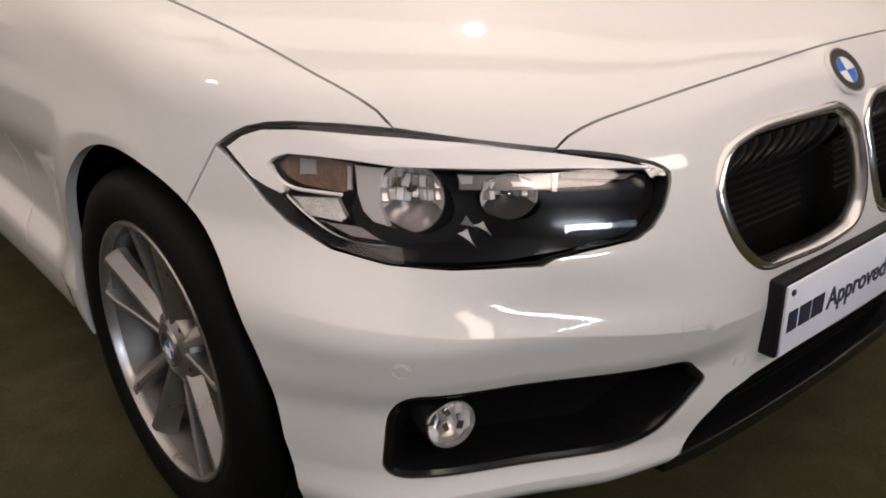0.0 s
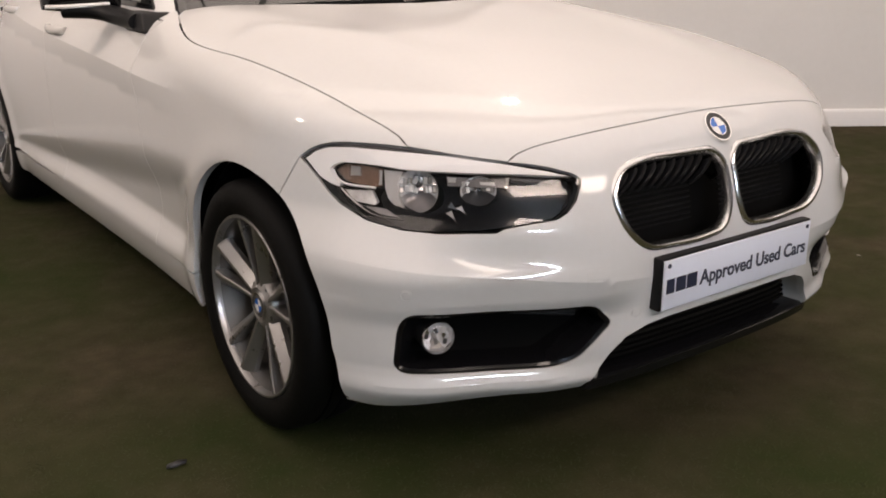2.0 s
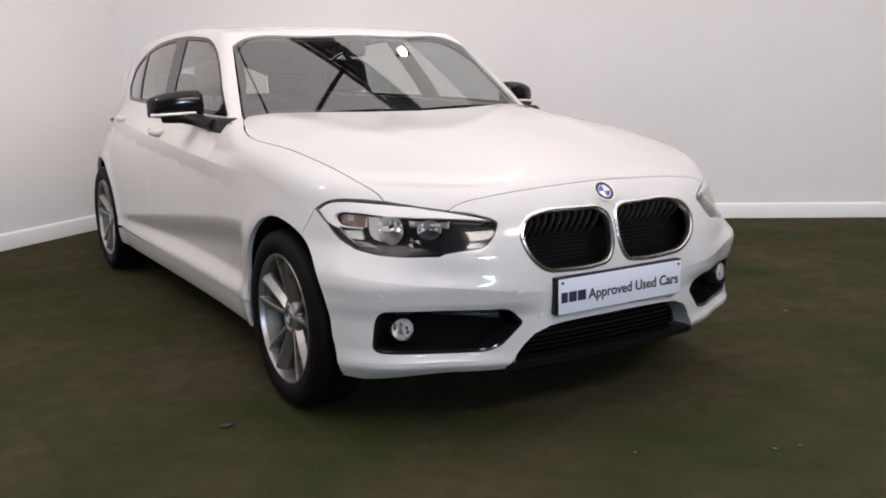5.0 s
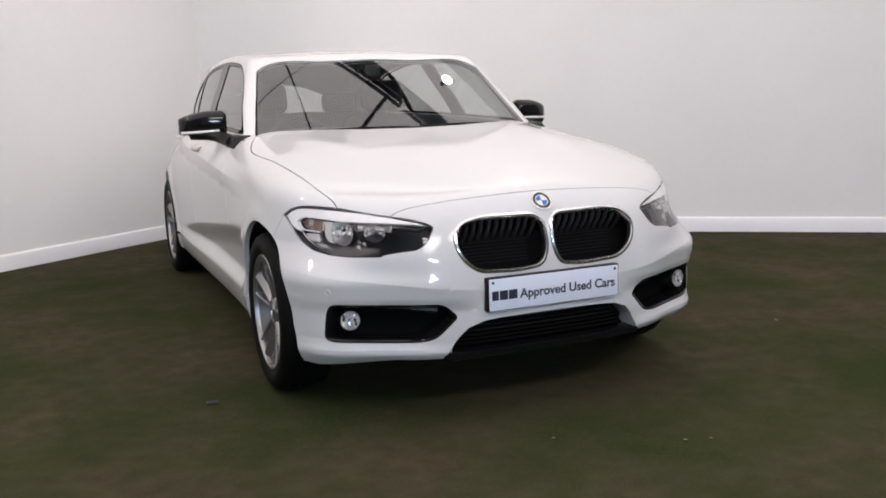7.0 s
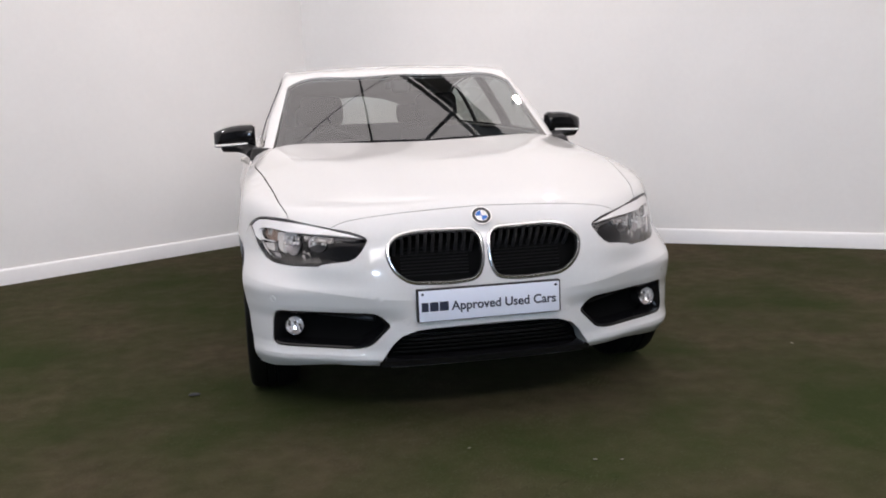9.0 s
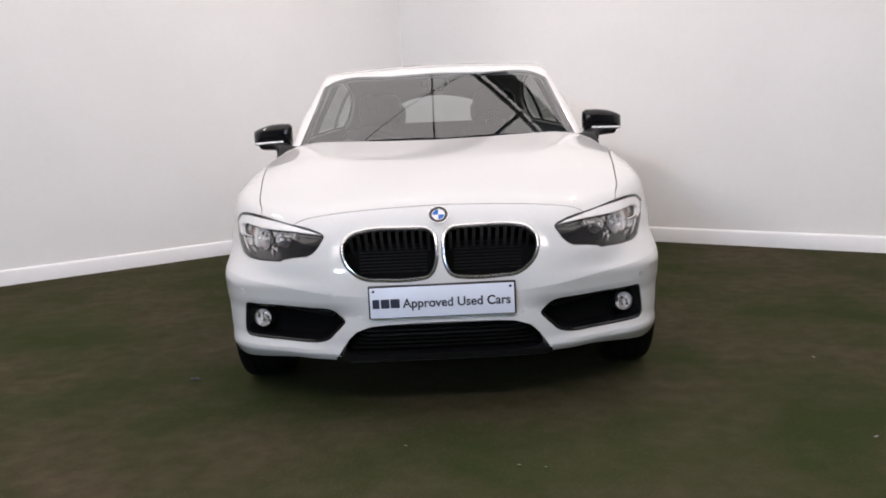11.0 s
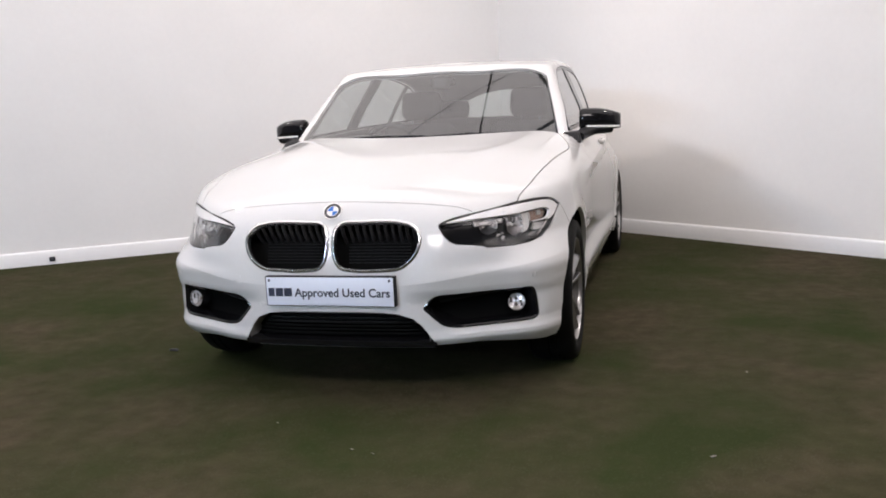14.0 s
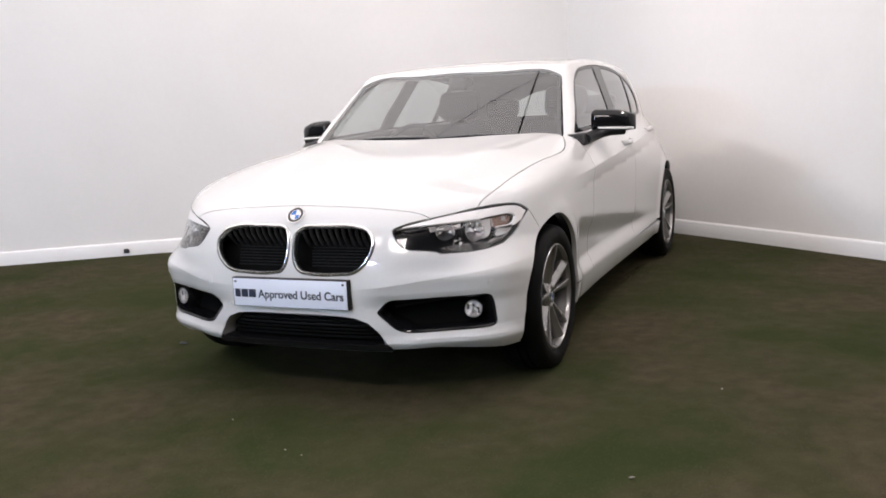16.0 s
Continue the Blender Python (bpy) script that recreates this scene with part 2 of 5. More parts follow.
def meet(shape, eye, way, far):
    """Where rays from inside a shape leave it."""
    a, b = np.zeros(len(eye)), np.full(len(eye), far)
    for _ in range(34):
        m = (a + b) / 2
        inside = shape(eye + m[:, None] * way) < 0
        a, b = np.where(inside, m, a), np.where(inside, b, m)
    return eye + a[:, None] * way


def on_side(q):
    """(s, z) to the skin of nose and sides: s 0 is the middle of the nose, past 1 it runs along the side."""
    s, z = np.abs(q[:, 0]), q[:, 1]
    turn = np.minimum(s, 1) * math.pi / 2
    eye = np.stack([0 * s, SPINE + np.maximum(s - 1, 0), z], 1)
    way = np.stack([np.sin(turn) * np.where(q[:, 0] < 0, -1, 1), -np.cos(turn), 0 * s], 1)
    return meet(lower, eye, way, 1.6)


def to_side(p):
    p = np.atleast_2d(np.asarray(p, float))
    s = np.where(p[:, 1] < SPINE, np.arctan2(np.abs(p[:, 0]), SPINE - p[:, 1]) / (math.pi / 2), 1 + p[:, 1] - SPINE)
    return np.stack([np.where(p[:, 0] < 0, -s, s), p[:, 2]], 1)


def on_hood(q):
    eye = np.stack([q[:, 0], q[:, 1], 0 * q[:, 0] + 0.45], 1)
    eye[:, 1] = np.maximum(eye[:, 1], -0.2)
    return meet(lower, eye, np.tile([0.0, 0.0, 1.0], (len(q), 1)), 0.8)


def on_cabin(q):
    """(a, y): a the angle about the cabin's axis, 0 at the roof's middle."""
    eye = np.stack([0 * q[:, 0], q[:, 1], 0 * q[:, 0] + CABIN_Z], 1)
    way = np.stack([np.sin(q[:, 0]), 0 * q[:, 0], np.cos(q[:, 0])], 1)
    return meet(cabin, eye, way, 1.5)


def to_cabin(p):
    p = np.atleast_2d(np.asarray(p, float))
    return np.stack([np.arctan2(p[:, 0], p[:, 2] - CABIN_Z), p[:, 1]], 1)


def on_nose(q):
    """(x, z) to the nose's skin, straight from ahead."""
    eye = np.stack([q[:, 0], 0 * q[:, 0] + 1.0, q[:, 1]], 1)
    return meet(lower, eye, np.tile([0.0, -1.0, 0.0], (len(q), 1)), 1.4)


def on_tail(q):
    """(x, z) to the skin of the tail, straight from behind."""
    eye = np.stack([q[:, 0], 0 * q[:, 0] + 3.0, q[:, 1]], 1)
    return meet(lower, eye, np.tile([0.0, 1.0, 0.0], (len(q), 1)), 1.6)


def normals(shape, p):
    e = 0.0012
    g = np.stack([shape(p + e * a) - shape(p - e * a) for a in np.eye(3)], -1)
    return g / np.maximum(np.linalg.norm(g, axis=1, keepdims=True), 1e-9)
# ---- end of body shape ----


# ---- mesh tools ----
def mesh_of(name, verts, faces, mat, parent=None, label="", nrm=None, smooth=True):
    me = bpy.data.meshes.new(name)
    me.from_pydata([tuple(map(float, v)) for v in verts], [], [tuple(map(int, f)) for f in faces])
    me.materials.append(mat)
    if smooth:
        me.polygons.foreach_set("use_smooth", [True] * len(me.polygons))
        if nrm is not None:
            me.normals_split_custom_set_from_vertices([tuple(map(float, n)) for n in nrm])
    me.update()
    ob = new(name, me)
    if parent is not None:
        ob.parent = parent
    if label:
        tagged(ob, label)
    return ob


def part(name, bm, mat, parent=None, label="", smooth=30):
    """Links a bmesh as one mesh object under a thing or a part."""
    me = bpy.data.meshes.new(name)
    bmesh.ops.recalc_face_normals(bm, faces=bm.faces)
    if smooth:
        for f in bm.faces:
            f.smooth = True
        for e in bm.edges:
            if len(e.link_faces) == 2 and e.calc_face_angle(0) > radians(smooth):
                e.smooth = False
    bm.to_mesh(me)
    bm.free()
    me.materials.append(mat)
    ob = new(name, me)
    if parent is not None:
        ob.parent = parent
    if label:
        tagged(ob, label)
    return ob


def thing(name, label, category, group="", at=(0, 0, 0)):
    ob = new(name)
    ob.location = at
    return tagged(ob, label, category, group)


def box(bm, lo, hi, m=None, bevel=0.0, segments=2):
    c = [(a + b) / 2 for a, b in zip(lo, hi)]
    s = [abs(b - a) for a, b in zip(lo, hi)]
    made = bmesh.ops.create_cube(bm, size=1)["verts"]
    bmesh.ops.transform(bm, matrix=Matrix.LocRotScale(c, None, s), verts=made)
    if bevel:
        edges = list({e for v in made for e in v.link_edges})
        out = bmesh.ops.bevel(bm, geom=edges, offset=bevel, segments=segments, affect="EDGES", profile=0.5)
        made = list({v for f in out["faces"] for v in f.verts} | {v for v in made if v.is_valid})
    if m is not None:
        bmesh.ops.transform(bm, matrix=m, verts=made)
    return made


def lathe(bm, profile, turns=48, m=None, close=False):
    """Turns a profile of (radius, along x) about the x axis."""
    rings = []
    for i in range(turns):
        a = 2 * math.pi * i / turns
        rings.append([bm.verts.new(Vector((x, r * math.cos(a), r * math.sin(a))) if m is None else m @ Vector((x, r * math.cos(a), r * math.sin(a)))) for r, x in profile])
    n = len(profile)
    for i in range(turns):
        a, b = rings[i], rings[(i + 1) % turns]
        for j in range(n if close else n - 1):
            k = (j + 1) % n
            bm.faces.new((a[j], a[k], b[k], b[j]))
    return rings


def rounded(points, step_len=0.02):
    """A closed outline from corners (u, v, radius), with its corners rounded and its sides cut into steps."""
    pts = [np.array(p[:2], float) for p in points]
    out = []
    n = len(pts)
    for i in range(n):
        a, b, c = pts[i - 1], pts[i], pts[(i + 1) % n]
        r = points[i][2] if len(points[i]) > 2 else 0
        if r <= 0:
            out.append(b)
            continue
        da, dc = a - b, c - b
        la, lc = np.linalg.norm(da), np.linalg.norm(dc)
        cut = min(r, la * 0.48, lc * 0.48)
        p, q = b + da / la * cut, b + dc / lc * cut
        for u in np.linspace(0, 1, 7):
            out.append((1 - u) ** 2 * p + 2 * u * (1 - u) * b + u * u * q)
    fine = []
    for i, p in enumerate(out):
        q = out[(i + 1) % len(out)]
        k = max(1, int(np.ceil(np.linalg.norm(q - p) / step_len)))
        fine += [p + (q - p) * j / k for j in range(k)]
    return np.array(fine)


def within(poly, q):
    x, y = q[:, 0], q[:, 1]
    inside = np.zeros(len(q), bool)
    for (ax, ay), (bx, by) in zip(poly, np.roll(poly, -1, 0)):
        if ay == by:
            continue
        cross = (ay > y) != (by > y)
        inside ^= cross & (x < (bx - ax) * (y - ay) / (by - ay) + ax)
    return inside


def gap_to(poly, q):
    best = np.full(len(q), 9.0)
    for a, b in zip(poly, np.roll(poly, -1, 0)):
        ab = b - a
        u = np.clip(((q - a) @ ab) / max(ab @ ab, 1e-12), 0, 1)
        best = np.minimum(best, np.linalg.norm(q - a - u[:, None] * ab, axis=1))
    return best


def inset(poly, g):
    """The outline drawn in by g."""
    area = 0.5 * np.sum(poly[:, 0] * np.roll(poly[:, 1], -1) - np.roll(poly[:, 0], -1) * poly[:, 1])
    t = np.roll(poly, -1, 0) - np.roll(poly, 1, 0)
    t = t / np.maximum(np.linalg.norm(t, axis=1, keepdims=True), 1e-9)
    n = np.stack([-t[:, 1], t[:, 0]], 1) * (1 if area > 0 else -1)
    return poly + n * g


def skin(name, outline, lift, shape, mat, parent, label="", holes=(), cell=0.02, wide=1.0, depth=0.0, thick=0.012, flip=False, seam=0.002, folds=()):
    """A panel of a shape's skin inside an outline of its own two coordinates, with holes, drawn in by depth, and with a folded edge.
    wide: metres per unit of the first coordinate; folds: lines along which the skin is creased."""
    k = np.array([wide, 1.0])
    rims = [inset(outline * k, seam)] + [inset(h * k, -seam) for h in holes]
    lo, hi = rims[0].min(0), rims[0].max(0)
    gx, gy = np.meshgrid(np.arange(lo[0], hi[0], cell), np.arange(lo[1], hi[1], cell))
    gx = gx + (np.arange(gx.shape[0]) % 2)[:, None] * cell / 2
    g = np.stack([gx.ravel(), gy.ravel()], 1)
    ok = within(rims[0], g)
    for h in rims[1:]:
        ok &= ~within(h, g)
    g = g[ok]
    for h in rims:
        g = g[gap_to(h, g) > cell * 0.45]
    lines = []
    for f in folds:
        f = f * k
        ok = within(rims[0], f)
        for h in rims[1:]:
            ok &= ~within(h, f)
        for h in rims:
            ok &= gap_to(h, f) > 0.004
        lines.append((f, ok))
        far = np.full(len(g), 9.0)
        for q in f[ok]:
            far = np.minimum(far, np.hypot(g[:, 0] - q[0], g[:, 1] - q[1]))
        g = g[far > cell * 0.45]
    pts, edges = [g], []
    n = len(g)
    for f, ok in lines:
        where = np.cumsum(ok) - 1
        edges += [(n + where[i], n + where[i + 1]) for i in range(len(f) - 1) if ok[i] and ok[i + 1]]
        pts.append(f[ok])
        n += int(ok.sum())
    for h in rims:
        pts.append(h)
        edges += [(n + i, n + (i + 1) % len(h)) for i in range(len(h))]
        n += len(h)
    flat = np.concatenate(pts)
    vs, _, fs, *_ = delaunay_2d_cdt([Vector(map(float, p)) for p in flat], [(int(a), int(b)) for a, b in edges], [], 0, 1e-6)
    vs = np.array([tuple(v) for v in vs])
    fs = np.array([tuple(f) for f in fs if len(f) == 3])
    mid = vs[fs].mean(1)
    keep = within(rims[0], mid)
    for h in rims[1:]:
        keep &= ~within(h, mid)
    fs = fs[keep]
    p = lift(vs / k)
    nr = normals(shape, p)
    p = p - nr * depth
    tri = np.cross(p[fs[:, 1]] - p[fs[:, 0]], p[fs[:, 2]] - p[fs[:, 0]])
    back = (tri * nr[fs[:, 0]]).sum(1) < 0
    fs[back] = fs[back][:, ::-1]
    fs = fs.tolist()
    if thick:
        count = {}
        for f in fs:
            for a, b in ((f[0], f[1]), (f[1], f[2]), (f[2], f[0])):
                count[(a, b)] = 1
        rim = [(a, b) for a, b in count if (b, a) not in count]
        size = len(p)
        extra, en, where = [], [], {}
        for a, b in rim:
            out = np.cross(p[b] - p[a], nr[a])
            out = out / max(np.linalg.norm(out), 1e-9)
            for v in (a, b):
                if v not in where:
                    where[v] = size + len(extra)
                    extra += [p[v], p[v] - nr[v] * thick]
                    en += [out, out]
            fs.append((where[b], where[a], where[a] + 1, where[b] + 1))
        if extra:
            p, nr = np.concatenate([p, extra]), np.concatenate([nr, en])
    if flip:
        p, nr = p * [-1, 1, 1], nr * [-1, 1, 1]
        fs = [f[::-1] for f in fs]
    return mesh_of(name, p, fs, mat, parent, label, nr)


def sweep(bm, line, profile, ups, closed=True):
    """Carries a closed profile of (across, out) along a line; ups: the outward normal at each point."""
    n = len(line)
    rings = []
    for i in range(n):
        a = line[i - 1] if closed or i else line[0]
        b = line[(i + 1) % n] if closed or i < n - 1 else line[-1]
        t = Vector(b - a).normalized()
        up = Vector(ups[i]).normalized()
        side = t.cross(up).normalized()
        rings.append([bm.verts.new(Vector(line[i]) + side * u + up * v) for u, v in profile])
    k = len(profile)
    for i in range(n if closed else n - 1):
        a, b = rings[i], rings[(i + 1) % n]
        for j in range(k):
            bm.faces.new((a[j], a[(j + 1) % k], b[(j + 1) % k], b[j]))
    if not closed:
        bm.faces.new(rings[0][::-1])
        bm.faces.new(rings[-1])
    return rings


def oval(w, h, n=8):
    return [(w / 2 * math.cos(2 * math.pi * i / n), h / 2 * math.sin(2 * math.pi * i / n)) for i in range(n)]


# ---- the hall ----
CORNER = Vector((-0.320, 5.381, 0))
ALONG_L, ALONG_R = Vector((-0.810, -0.587, 0)), Vector((0.811, -0.584, 0))
CEIL_Z, REACH, BACK_Y = 4.6, 9.0, -9.5
END_L, END_R = CORNER + ALONG_L * REACH, CORNER + ALONG_R * REACH


def wall_run(name, a, b, label, skirt=True, thick=0.12, low=0.0, high=CEIL_Z, mat=None):
    """A straight wall whose inner face runs from a to b, the room on its right hand side, with a skirting board."""
    d = (b - a).normalized()
    n = Vector((d.y, -d.x, 0))
    length = (b - a).length
    m = Matrix.Translation(a) @ Matrix(((d.x, n.x, 0, 0), (d.y, n.y, 0, 0), (0, 0, 1, 0), (0, 0, 0, 1)))
    bm = bmesh.new()
    box(bm, (-0.1, -thick, low), (length + 0.1, 0, high), m)
    wall = tagged(part(name, bm, mat or WALL, None, label, 0), label, "wall", kind="structure")
    if skirt:
        bm = bmesh.new()
        prof = [(0, 0), (0.018, 0), (0.018, 0.098), (0.013, 0.108), (0.006, 0.113), (0, 0.115)]
        ends = [[bm.verts.new(m @ Vector((x, y + 0.0005, z))) for y, z in prof] for x in (0.0, length)]
        for j in range(len(prof)):
            k = (j + 1) % len(prof)
            bm.faces.new((ends[0][j], ends[0][k], ends[1][k], ends[1][j]))
        bm.faces.new(ends[0]), bm.faces.new(ends[1][::-1])
        board = part("baseboard", bm, SKIRT, None, "", 40)
        tagged(board, "white painted skirting board along the wall", "baseboard", kind="structure")
    return wall


FRONT_L, FRONT_R = Vector((END_L.x, BACK_Y, 0)), Vector((END_R.x, BACK_Y, 0))
wall_run("wall_north", END_L, CORNER, "plain white painted wall meeting the corner", True)
wall_run("wall_east", CORNER, END_R, "plain off-white painted wall beside the car", True)
# unseen walls closing the hall; their grey tunes reflections and bounced light
wall_run("wall_south_east", END_R, FRONT_R, "unseen hall wall, its grey set for the reflections", False, mat=DARK_WALL)
wall_run("wall_south", FRONT_R, FRONT_L, "unseen hall wall, its grey set for the reflections", False, mat=DARK_WALL)
wall_run("wall_west", FRONT_L, END_L, "unseen hall wall, its grey set for the reflections", False, mat=DARK_WALL)

bm = bmesh.new()
box(bm, (END_L.x - 0.2, BACK_Y - 0.2, -0.12), (END_R.x + 0.2, 5.8, 0.0))
tagged(part("floor", bm, TURF, None, "", 0), "dark green artificial turf laid over the floor", "floor", kind="structure")
ROOF_Y = -2.2
# unseen ceiling plane that glows evenly as the main soft fill light
bm = bmesh.new()
box(bm, (END_L.x - 0.2, ROOF_Y, CEIL_Z), (END_R.x + 0.2, 5.8, CEIL_Z + 0.1))
tagged(part("ceiling", bm, CEILING, None, "", 0), "evenly glowing ceiling over the hall, added as soft fill light", "ceiling", kind="structure")
# unseen part of the ceiling, kept grey and unlit to darken reflections
bm = bmesh.new()
box(bm, (END_L.x - 0.2, BACK_Y - 0.2, CEIL_Z), (END_R.x + 0.2, ROOF_Y - 0.001, CEIL_Z + 0.1))
tagged(part("ceiling", bm, DARK_WALL, None, "", 0), "unseen grey ceiling that keeps reflections from ahead dark", "ceiling", kind="structure")


def truss(a, b):
    """A light roof beam of two flat chords side by side with short rungs between them."""
    t = thing("roof_beam", "black steel lattice beam hung under the ceiling", "beam", "roof beams", a)
    d = Vector(b) - Vector(a)
    ux = d.normalized()
    side = Vector((-ux.y, ux.x, 0))
    for o in (-0.085, 0.085):
        bm = bmesh.new()
        sweep(bm, [side * o + Vector((0, 0, -0.30)), d + side * o + Vector((0, 0, -0.30))], [(-0.022, -0.03), (0.022, -0.03), (0.022, 0.03), (-0.022, 0.03)], [(0, 0, 1)] * 2, False)
        part("chord", bm, BEAM, t, "", 0)
    n = int(d.length / 0.45)
    for i in range(n):
        p = ux * ((i + 0.5) * d.length / n) + Vector((0, 0, -0.30))
        bm = bmesh.new()
        sweep(bm, [p - side * 0.085, p + side * 0.085], [(-0.012, -0.02), (0.012, -0.02), (0.012, 0.02), (-0.012, 0.02)], [(0, 0, 1)] * 2, False)
        part("rung", bm, BEAM, t, "", 0)
        if i % 4 == 0:
            bm = bmesh.new()
            sweep(bm, [p, p + Vector((0, 0, 0.30))], oval(0.012, 0.012, 6), [(1, 0, 0)] * 2, False)
            part("hanger", bm, BEAM, t, "", 40)
    return t


truss((-1.40, 4.526, CEIL_Z), (5.6, -0.934, CEIL_Z))
bar = thing("roof_girder", "heavy black steel girder under the roof", "beam", "", (0, 0, CEIL_Z))
bm = bmesh.new()
sweep(bm, [Vector((-1.2, 4.62, -0.15)), Vector((5.8, -0.835, -0.15))], [(-0.10, -0.15), (0.10, -0.15), (0.10, -0.12), (0.015, -0.12), (0.015, 0.12), (0.10, 0.12), (0.10, 0.148), (-0.10, 0.148), (-0.10, 0.12), (-0.015, 0.12), (-0.015, -0.12), (-0.10, -0.12)], [(0, 0, 1)] * 2, False)
part("girder_web", bm, BEAM, bar, "", 0)
for name, a, b, rad in (("roof_pipe", (-0.06, -6.0, 4.3), (-0.06, 5.0, 4.3), 0.014), ("roof_brace", (1.2, 2.46, 4.3), (-0.6, 0.75, 4.3), 0.026), ("roof_cable", (-2.2, 1.52, 4.3), (1.0, 3.26, 4.3), 0.006)):
    t = thing(name, "thin black steel bar hung under the roof", "pipe", "", (0, 0, 0))
    bm = bmesh.new()
    sweep(bm, [Vector(a), Vector(b)], oval(2 * rad, 2 * rad, 8), [(0, 0, 1)] * 2, False)
    part("bar", bm, BEAM, t, "", 40)
    for u in (0.1, 0.5, 0.9):
        q = Vector(a).lerp(Vector(b), u)
        bm = bmesh.new()
        sweep(bm, [q, Vector((q.x, q.y, CEIL_Z))], oval(0.012, 0.012, 6), [(1, 0, 0)] * 2, False)
        part("hanger", bm, BEAM, t, "", 40)


def ceiling_lamp(x, y, aim_at, power, soft, tone, cone=100, size=0.036):
    """A small black spot lamp on a stem."""
    t = thing("ceiling_spot", "small black spot lamp glowing under the ceiling", "spot lamp", "ceiling spots", (x, y, CEIL_Z))
    bm = bmesh.new()
    lathe(bm, [(0.0, 0.0), (0.03, 0.0), (0.03, 0.02), (0.012, 0.025), (0.012, 0.20), (0.0, 0.20)], 12, pose(0, 0, 0, 0, 90, 0))
    part("stem", bm, BEAM, t)
    way = (Vector(aim_at) - Vector((x, y, CEIL_Z - 0.3))).normalized()
    m = Matrix.Translation((0, 0, -0.3)) @ way.to_track_quat("X", "Z").to_matrix().to_4x4()
    bm = bmesh.new()
    lathe(bm, [(0.0, -0.12), (size * 0.8, -0.12), (size, -0.08), (size, 0.07), (size * 0.92, 0.07), (size * 0.9, 0.02), (0.0, 0.02)], 20, m)
    part("lamp_head", bm, BEAM, t)
    bm = bmesh.new()
    lathe(bm, [(0.0, 0.03), (size * 0.85, 0.03), (size * 0.85, 0.034), (0.0, 0.036)], 20, m)
    part("lamp_glass", bm, LAMP_GLOW, t)
    lamp = bpy.data.lights.new("spot_light", "SPOT")
    lamp.energy, lamp.spot_size, lamp.spot_blend, lamp.shadow_soft_size, lamp.color = power * LAMP_POWER, radians(cone), 0.8, soft, tone
    ob = new("spot_light", lamp)
    ob.matrix_world = look(Vector((x, y, CEIL_Z - 0.3)) + way * 0.12, Vector(aim_at))
    return t


for x, y, target, power, soft, tone, cone in (
    (-4.1, 2.25, (3.0, 2.0, 0.9), 330, 0.14, (1.0, 0.94, 0.87), 68),
    (2.3, 2.93, (-2.8, 1.4, 0.6), 170, 0.06, (1.0, 0.94, 0.88), 104),
):
    ceiling_lamp(x, y, target, power, soft, tone, cone)

def fill_panel(x, y, aim_at, power, tone):
    """A broad flat panel on two hangers: unseen fill light, tipped towards the car."""
    t = thing("front_fill_panel", "unseen broad white panel added as fill light, hung tipped", "ceiling light", "light panels", (x, y, CEIL_Z))
    at = Vector((0, 0, -0.55))
    m = look(at, Vector(aim_at) - Vector((x, y, CEIL_Z)))
    bm = bmesh.new()
    box(bm, (-1.24, -0.49, 0.0), (1.24, 0.49, 0.04), m, 0.004)
    part("panel_frame", bm, BEAM, t, "", 30)
    bm = bmesh.new()
    box(bm, (-1.21, -0.46, -0.008), (1.21, 0.46, -0.001), m)
    part("diffuser", bm, STRIP, t, "white diffuser", 30)
    for u in (-1.0, 1.0):
        p = m @ Vector((u, 0, 0.03))
        bm = bmesh.new()
        sweep(bm, [p, Vector((p.x, p.y, 0))], oval(0.012, 0.012, 6), [(1, 0, 0)] * 2, False)
        part("hanger", bm, BEAM, t, "", 40)
    lamp = bpy.data.lights.new("panel_fill_light", "AREA")
    lamp.shape, lamp.size, lamp.size_y, lamp.energy, lamp.color = "RECTANGLE", 2.4, 0.9, power * LAMP_POWER, tone
    ob = new("panel_fill_light", lamp)
    ob.matrix_world = Matrix.Translation((x, y, CEIL_Z)) @ m @ Matrix.Translation((0, 0, -0.02))


# two panels added ahead of the car to brighten nose, floor and walls
fill_panel(1.7, -4.4, (2.2, 1.6, 0.9), 93, (1.0, 0.96, 0.91))
fill_panel(-1.7, -4.4, (-2.4, 2.0, 0.9), 72, (1.0, 0.96, 0.91))

# a high window band in the far wall, inferred from blue reflections, set to light the nose
band = thing("high_window", "pale blue daylit window band assumed in the unseen hall wall", "window", "", (-2.6, BACK_Y + 0.01, 2.25))
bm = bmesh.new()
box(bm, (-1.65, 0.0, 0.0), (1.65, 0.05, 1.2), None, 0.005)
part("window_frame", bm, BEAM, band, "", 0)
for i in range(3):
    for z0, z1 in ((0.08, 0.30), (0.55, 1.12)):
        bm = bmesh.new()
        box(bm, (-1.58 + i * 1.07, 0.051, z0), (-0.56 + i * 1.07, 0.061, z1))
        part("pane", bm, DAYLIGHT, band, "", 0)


# area lamp added before the panes as cool fill for the nose
lamp = bpy.data.lights.new("window_fill_light", "AREA")
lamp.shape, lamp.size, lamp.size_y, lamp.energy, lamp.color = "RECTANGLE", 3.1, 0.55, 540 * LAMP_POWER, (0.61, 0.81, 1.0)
ob = new("window_fill_light", lamp)
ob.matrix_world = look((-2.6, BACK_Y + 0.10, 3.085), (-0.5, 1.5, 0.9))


# ---- the car ----
car = thing("hatchback_car", "white five-door hatchback car with black mirror caps parked on dark turf", "car")
ARCH_F, ARCH_R, ARCH_Z, ARCH_RAD = 0.708, 3.540, 0.318, 0.362


